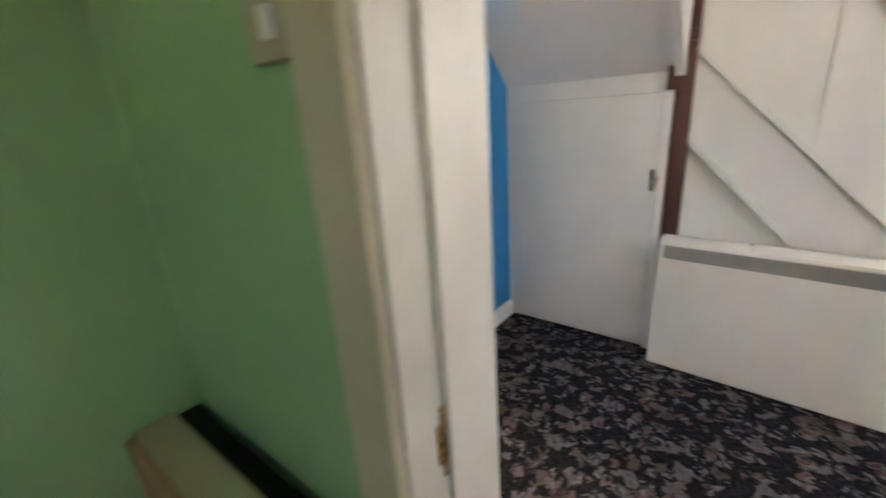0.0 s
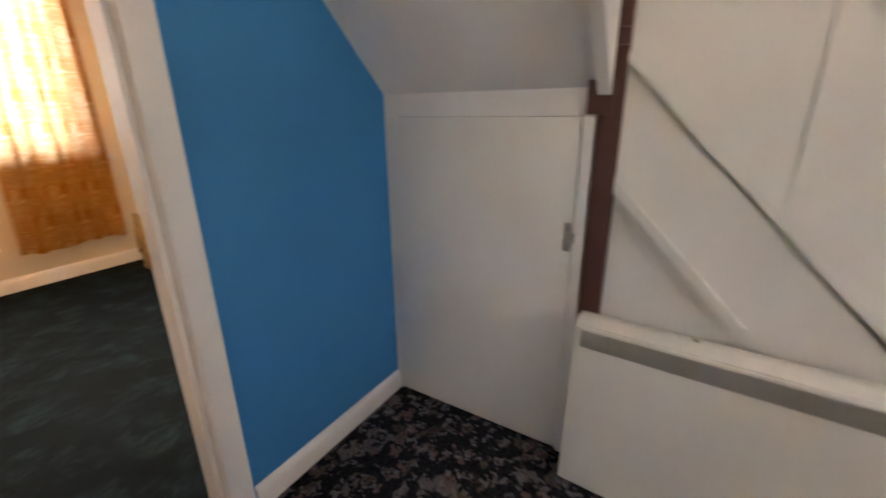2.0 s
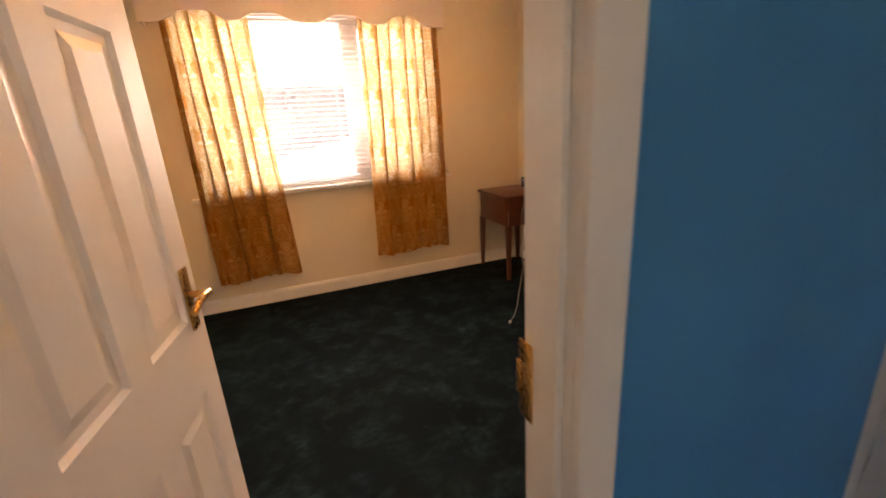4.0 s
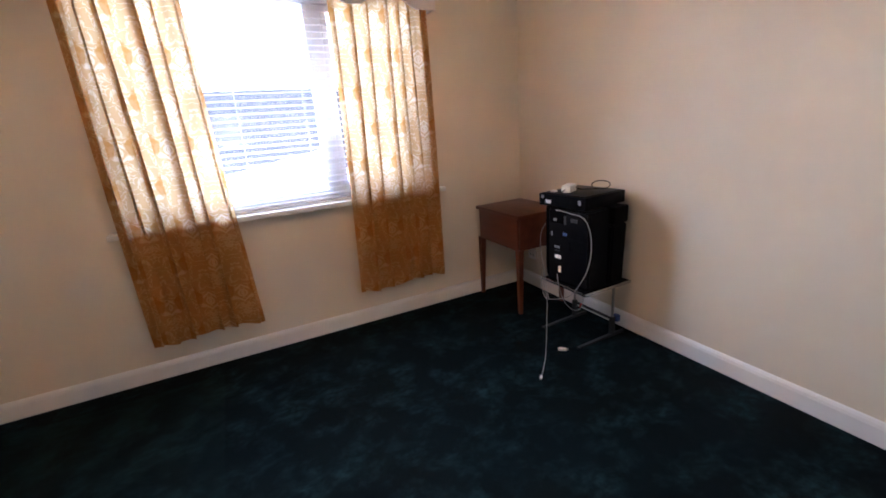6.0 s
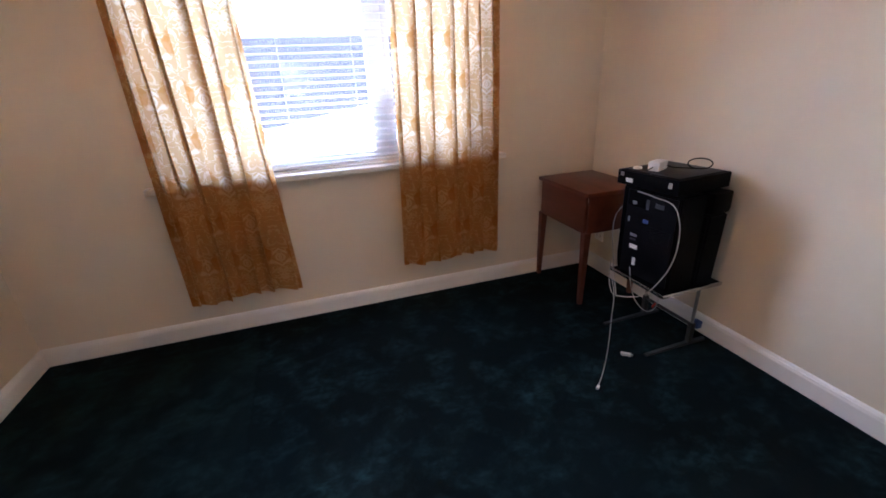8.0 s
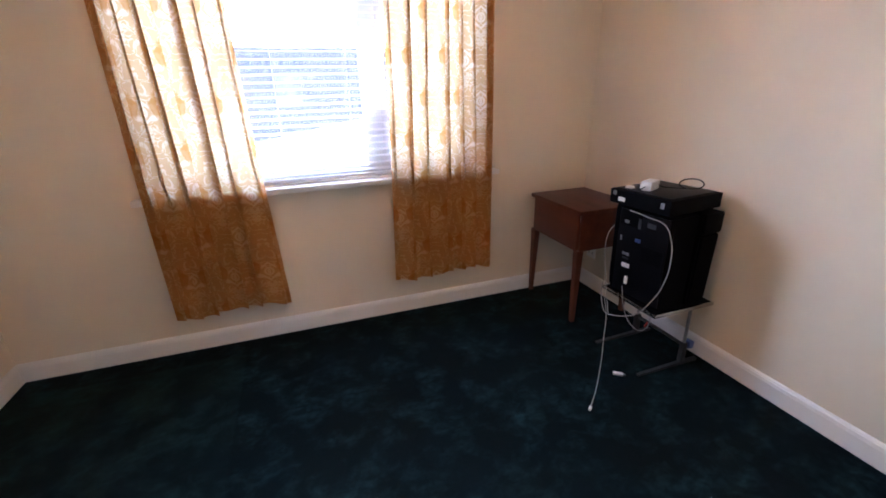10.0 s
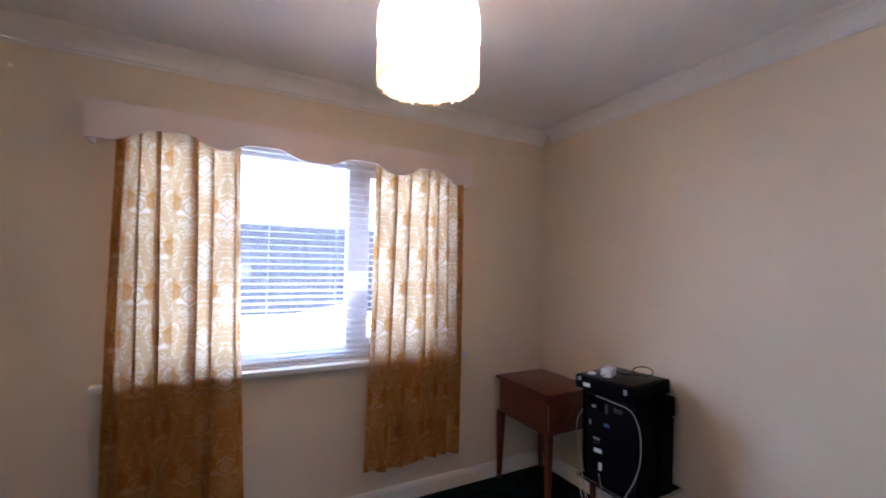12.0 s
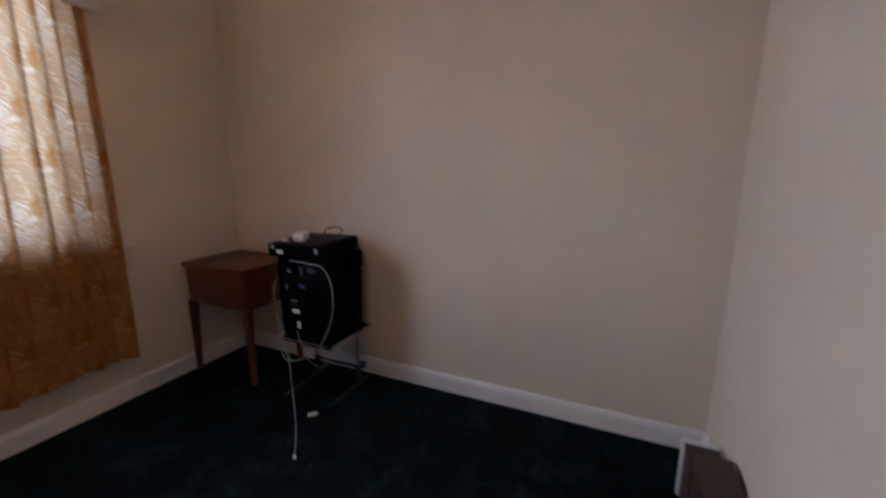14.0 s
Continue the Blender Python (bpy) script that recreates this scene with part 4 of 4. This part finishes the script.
# ---- computer on its stand ----
stand = thing("computer_stand", "small steel-legged stand beside the wall", "stand")
bm = bmesh.new()
box(bm, 2.804, 3.168, 1.916, 2.275, 0.327, 0.345, 0.004)
part("top", bm, BLACKMETAL, stand)
bm = bmesh.new()
for q in ((2.7975, 3.172, 1.908, 1.9155, 0.327, 0.3456), (2.7975, 2.8035, 1.916, 2.285, 0.327, 0.3456)):
    box(bm, *q, bevel=0.002)
part("edge_trim", bm, CHROME, stand)
for y in (1.925, 2.24):
    bm = bmesh.new()
    rod(bm, (3.045, y, 0.13), (3.045, y, 0.3265), 0.008)
    part("leg", bm, STEEL, stand)
    bm = bmesh.new()
    box(bm, 3.030, 3.060, y - 0.012, y + 0.012, 0.0185, 0.1295, 0.004)
    part("leg_sleeve", bm, DARKSTEEL, stand)
    bm = bmesh.new()
    prism(bm, [(2.77, y - 0.009, 0.0), (3.15, y - 0.009, 0.0), (3.15, y - 0.009, 0.016), (3.06, y - 0.009, 0.018), (2.77, y - 0.009, 0.009)], (0, 0.018, 0))
    part("foot", bm, DARKSTEEL, stand)
bm = bmesh.new()
rod(bm, (3.045, 1.94, 0.115), (3.045, 2.226, 0.115), 0.009)
part("crossbar", bm, DARKSTEEL, stand)
bm = bmesh.new()
box(bm, 3.062, 3.095, 1.905, 1.945, 0.095, 0.135, 0.006)
part("clamp", bm, BLUEPLASTIC, stand, "dark blue plastic clamp")

pc = thing("computer_tower", "black computer tower with its cabled back turned out", "computer", pose(2.803, 2.252, 0.3458, 0, 0, 6))
# local x from the back panel to the front, y negative across, z up
L, Wd, Hh = 0.300, 0.327, 0.466
bm = bmesh.new()
prism(bm, [(0, -Wd, 0.0), (0, -0.035, 0.0), (0, -0.008, 0.030), (0, 0.0, 0.10), (0, 0.0, Hh), (0, -Wd, Hh)], (L - 0.13, 0, 0))
bmesh.ops.bevel(bm, geom=list(bm.edges), offset=0.006, segments=2, affect="EDGES")
part("case", bm, BLACKMETAL, pc)
bm = bmesh.new()
prism(bm, [(L - 0.1295, -Wd - 0.018, 0.0), (L - 0.1295, -0.004, 0.0), (L - 0.1295, -0.004, 0.365), (L - 0.1295, -Wd - 0.028, 0.365)], (0.1295, 0, 0))
bmesh.ops.bevel(bm, geom=list(bm.edges), offset=0.010, segments=3, affect="EDGES")
part("lower_bezel", bm, BLACKMETAL, pc)
bm = bmesh.new()
box(bm, L - 0.1295, L, -Wd - 0.034, 0.004, 0.366, Hh + 0.004, 0.014)
part("upper_bezel", bm, BLACKMETAL, pc)
bm = bmesh.new()
box(bm, -0.006, -0.0005, -Wd + 0.012, -0.036, 0.014, Hh - 0.012, 0.002)
back = part("back_panel", bm, BLACK, pc)
bm = bmesh.new()
box(bm, -0.009, -0.0065, -0.165, -0.045, 0.375, 0.455, 0.003)
part("power_supply", bm, BLACKMETAL, back)
# sockets and labels: across, up, width, height
for y, z, w, h, m, lab in ((-0.085, 0.395, 0.026, 0.016, STEEL, "steel socket"), (-0.225, 0.405, 0.046, 0.022, DARKSTEEL, "dark steel socket"), (-0.160, 0.40, 0.016, 0.050, DARKSTEEL, "dark steel slot"),
                           (-0.060, 0.305, 0.010, 0.026, STEEL, "steel socket"), (-0.100, 0.228, 0.040, 0.014, STEEL, "steel slot cover"), (-0.100, 0.205, 0.036, 0.010, DARKSTEEL, "dark slot cover"),
                           (-0.108, 0.168, 0.046, 0.022, WHITEPLASTIC, "white label"), (-0.122, 0.090, 0.018, 0.040, WHITEPLASTIC, "white label"), (-0.160, 0.315, 0.030, 0.018, BLUEPLASTIC, "blue port")):
    bm = bmesh.new()
    box(bm, -0.010, -0.0067, y - w / 2, y + w / 2, z - h / 2, z + h / 2, 0.001)
    part("port", bm, m, back, lab)
bm = bmesh.new()
for k in range(9):
    box(bm, -0.0095, -0.0067, -0.30, -0.19, 0.225 + 0.008 * k, 0.2285 + 0.008 * k)
part("vent", bm, BLACKMETAL, back)
dev = thing("set_top_box", "black disc player lying on top of the computer", "disc player", pose(2.763, 2.262, 0.8170, 0, 0, 6))
bm = bmesh.new()
box(bm, 0, 0.346, -0.340, 0, 0.008, 0.078, 0.005)
part("case", bm, BLACKMETAL, dev)
bm = bmesh.new()
box(bm, 0.02, 0.330, -0.320, -0.02, 0.0783, 0.082, 0.002)
part("lid", bm, BLACK, dev)
for x in (0.095, 0.33):
    for y in (-0.285, -0.03):
        bm = bmesh.new()
        rod(bm, (x, y, 0.0), (x, y, 0.0078), 0.012)
        part("foot", bm, BLACK, dev)
for y, z, w, h, m in ((-0.075, 0.035, 0.040, 0.020, WHITEPLASTIC), (-0.300, 0.05, 0.018, 0.026, STEEL), (-0.03, 0.06, 0.02, 0.02, STEEL)):
    bm = bmesh.new()
    box(bm, -0.003, -0.0005, y - w / 2, y + w / 2, z - h / 2, z + h / 2, 0.001)
    part("label", bm, m, dev)
ad = thing("power_adaptor", "white plug-in power adaptor lying on the disc player", "adaptor", pose(2.881, 2.137, 0.8993, 0, 0, 25))
bm = bmesh.new()
box(bm, -0.052, 0.052, -0.028, 0.028, 0, 0.044, 0.010)
part("body", bm, WHITEPLASTIC, ad)
for x in (-0.03, 0.0, 0.028):
    bm = bmesh.new()
    box(bm, x - 0.003, x + 0.003, -0.028, -0.0255, 0.006, 0.030, 0.001)
    part("pin", bm, STEEL, ad)
tag = thing("white_remote", "small white plastic cap on the disc player", "plastic cap", pose(2.828, 2.206, 0.8993, 0, 0, 10))
bm = bmesh.new()
lathe(bm, [(0.0, 0.0), (0.020, 0.0), (0.022, 0.004), (0.019, 0.009), (0.0, 0.011)], 20)
part("cap", bm, WHITEPLASTIC, tag)
loop = [(3.026 + 0.72 * 0.050 * math.cos(a), 2.035 - 0.69 * 0.050 * math.cos(a), 0.931 + 0.024 * math.sin(a)) for a in (math.pi * k / 5 for k in range(-3, 9))]
cable("adaptor_cable", [(2.925, 2.127, 0.919), (2.944, 2.113, 0.91), (2.973, 2.089, 0.908)] + loop, 0.0028, BLACK, "black looped cable on the disc player")
cable("adaptor_cable", [(2.852, 2.122, 0.929), (2.833, 2.118, 0.919), (2.823, 2.132, 0.907), (2.837, 2.161, 0.904), (2.876, 2.19, 0.904), (2.934, 2.18, 0.904)], 0.0026, BLACK, "short black lead beside the power adaptor")
cable("network_cable", [(2.784, 2.137, 0.805), (2.772, 2.098, 0.81), (2.784, 2.021, 0.801), (2.807, 1.944, 0.781), (2.82, 1.913, 0.721), (2.828, 1.903, 0.625), (2.818, 1.91, 0.508), (2.791, 1.939, 0.407), (2.75, 1.982, 0.325), (2.712, 2.031, 0.298), (2.683, 2.084, 0.286)], 0.0023, CABLEGREY, "grey network cable looping over the computer's back")
cable("trailing_cable", [(2.75, 2.205, 0.431), (2.717, 2.166, 0.354), (2.678, 2.093, 0.286), (2.615, 2.021, 0.209), (2.547, 1.944, 0.141), (2.50, 1.90, 0.04), (2.43, 1.84, 0.010), (2.402, 1.818, 0.006)], 0.0016, CABLEGREY, "grey cable trailing down to the carpet")
cable("hanging_cable", [(2.75, 2.089, 0.431), (2.741, 2.05, 0.334), (2.77, 2.021, 0.247), (2.828, 2.002, 0.204), (2.896, 2.021, 0.228), (2.925, 2.069, 0.305)], 0.0020, CABLEGREY, "grey cable hanging under the stand")
cable("hanging_cable", [(2.75, 2.224, 0.412), (2.731, 2.205, 0.344), (2.702, 2.147, 0.286), (2.678, 2.095, 0.288)], 0.0020, CABLEGREY, "grey cable gathered at a tie")
cable("hanging_cable", [(2.782, 2.225, 0.71), (2.766, 2.244, 0.66), (2.762, 2.250, 0.56), (2.768, 2.236, 0.45), (2.760, 2.205, 0.36), (2.722, 2.140, 0.30), (2.684, 2.086, 0.287)], 0.0020, CABLEGREY, "grey cable down the edge of the computer's back")
plug = thing("cable_plug", "small white cable plug lying on the carpet", "plug", pose(2.682, 1.963, 0.001, 0, 0, -40))
bm = bmesh.new()
box(bm, -0.024, 0.024, -0.009, 0.009, 0, 0.014, 0.004)
part("body", bm, WHITEPLASTIC, plug)
bm = bmesh.new()
box(bm, 0.0245, 0.034, -0.005, 0.005, 0.003, 0.011, 0.001)
part("contact", bm, STEEL, plug)
tip = thing("cable_tip", "clear plastic tip of the trailing cable", "plug", pose(2.398, 1.813, 0.0005, 0, 0, 40))
bm = bmesh.new()
box(bm, -0.011, 0.011, -0.006, 0.006, 0, 0.011, 0.002)
part("body", bm, WHITEPLASTIC, tip)
red = thing("red_plug", "red cable plug hanging under the stand", "plug", pose(2.900, 2.050, 0.185, 20, 0, 30))
bm = bmesh.new()
rod(bm, (0, 0, 0), (0, 0, 0.03), 0.005)
part("body", bm, REDPLASTIC, red)
sock = thing("wall_socket", "white wall socket low on the cream wall", "socket")
bm = bmesh.new()
box(bm, XR - 0.010, XR - 0.0005, 2.84, 2.925, 0.225, 0.31, 0.003)
part("plate", bm, WHITEPLASTIC, sock)
for y in (2.865, 2.90):
    bm = bmesh.new()
    box(bm, XR - 0.0115, XR - 0.0102, y - 0.003, y + 0.003, 0.255, 0.27)
    part("slot", bm, BLACK, sock)

# ---- boards in the back corner ----
wb = thing("white_board", "white-edged panel standing at the wall by the corner", "panel")
bm = bmesh.new()
box(bm, 2.872, 2.890, 0.138, 0.262, 0.0, 0.250, 0.003)
part("panel", bm, WHITE, wb)
for x0, x1, y0, y1, h, m, lab in ((2.70, 2.868, 0.138, 0.25, 0.245, DARKBOARD, "dark brown box standing against the wall"), (2.45, 2.695, 0.138, 0.245, 0.33, DARKBOARD, "taller dark brown box standing against the wall")):
    bx = thing("storage_box", lab, "box", group="boxes in the corner")
    bm = bmesh.new()
    box(bm, x0, x1, y0, y1, 0, h - 0.02, 0.004)
    part("body", bm, m, bx)
    bm = bmesh.new()
    box(bm, x0 + 0.003, x1 - 0.003, y0 - 0.001, y1 + 0.003, h - 0.0195, h, 0.003)
    part("lid", bm, m, bx)
cd = thing("card_sheet", "tan card sheet leaning against the wall", "card")
bm = bmesh.new()
prism(bm, [(2.18, 0.20, 0.0), (2.44, 0.20, 0.0), (2.44, 0.145, 0.36), (2.30, 0.145, 0.30), (2.18, 0.15, 0.25)], (0, -0.006, 0))
part("sheet", bm, TAN, cd, smooth=False)

# ---- pendant lamp ----
LX, LY = 1.50, 1.585
lamp = thing("pendant_lamp", "lit pendant lamp with a cream fringed fabric shade", "pendant lamp", pose(LX, LY, 0))
bm = bmesh.new()
lathe(bm, [(0.0, -0.030), (0.030, -0.030), (0.045, -0.018), (0.048, 0.0), (0.0, 0.0)], 24, (0, 0, ZC - 0.0005))
part("ceiling_rose", bm, WHITEPLASTIC, lamp)
bm = bmesh.new()
rod(bm, (0, 0, 2.29), (0, 0, ZC - 0.030), 0.004)
part("flex", bm, WHITEPLASTIC, lamp)
bm = bmesh.new()
rod(bm, (0, 0, 2.215), (0, 0, 2.29), 0.018, 0.014)
part("lamp_holder", bm, WHITEPLASTIC, lamp)
bm = bmesh.new()
bmesh.ops.create_uvsphere(bm, u_segments=20, v_segments=12, radius=0.03, matrix=Matrix.Translation((0, 0, 2.180)))
part("bulb", bm, BULB, lamp)


bm = bmesh.new()
seg = 96
prof = [(0.07, 2.285), (0.100, 2.262), (0.126, 2.22), (0.141, 2.165), (0.142, 2.10), (0.136, 2.068), (0.139, 2.056), (0.140, 2.035), (0.139, 2.015)]
rings = []
for j, (r, z) in enumerate(prof):
    ring = []
    for i in range(seg):
        a = 2 * math.pi * i / seg
        rr = r * (1 + 0.012 * math.cos(24 * a))
        ring.append(bm.verts.new((rr * math.cos(a), rr * math.sin(a), z)))
    rings.append(ring)
for a, b in zip(rings, rings[1:]):
    for i in range(seg):
        bm.faces.new((a[i], b[i], b[(i + 1) % seg], a[(i + 1) % seg]))
shade = part("shade", bm, SHADE, lamp, "cream gathered fabric shade")
bm = bmesh.new()
lathe(bm, [(0.135, 2.054), (0.141, 2.054), (0.1425, 2.061), (0.141, 2.068), (0.135, 2.068)], 64)
part("braid", bm, FRINGE, shade)
bm = bmesh.new()
for i in range(150):
    a = 2 * math.pi * i / 150
    z1 = 1.978 + random.uniform(-0.006, 0.006)
    c, s = math.cos(a), math.sin(a)
    rod(bm, (0.1395 * c, 0.1395 * s, 2.018), (0.138 * c, 0.138 * s, z1), 0.0028, 0.0036, 5)
tagged(part("fringe", bm, FRINGE, shade, "cream tassel fringe"), kind="stuff")
bm = bmesh.new()
for k in range(3):
    a = 2 * math.pi * k / 3
    rod(bm, (0.016 * math.cos(a), 0.016 * math.sin(a), 2.278), (0.072 * math.cos(a), 0.072 * math.sin(a), 2.285), 0.002, seg=6)
part("shade_ring", bm, STEEL, lamp)
pl = bpy.data.lights.new("pendant_glow", "POINT")
pl.energy, pl.color, pl.shadow_soft_size = 1.15, (1.0, 0.46, 0.12), 0.155
plo = new("pendant_glow", pl)
plo.location = (LX, LY, 2.11)

# ---- outside ----
structure("ground", [(-400, 400, -400, 400, -0.32, -0.125)], CONCRETE, "worn concrete ground outside", "ground")
fence = thing("garden_fence", "dark boarded fence across the yard", "fence")
bm = bmesh.new()
box(bm, -0.092, 0.092, 0, 0.02, -0.12, 2.72, 0.002)
board = mesh_of("board", bm, FENCE)
for k in range(180):
    o = new("board", board)
    o.parent = fence
    o.matrix_basis = pose(-14 + k * 0.158, 14.6 - 0.024 * (k % 2), random.uniform(-0.02, 0.02))
bm = bmesh.new()
for z in (0.3, 1.2, 2.1):
    box(bm, -14.1, 14.4, 14.632, 14.68, z, z + 0.09)
part("fence_rail", bm, FENCE, fence)
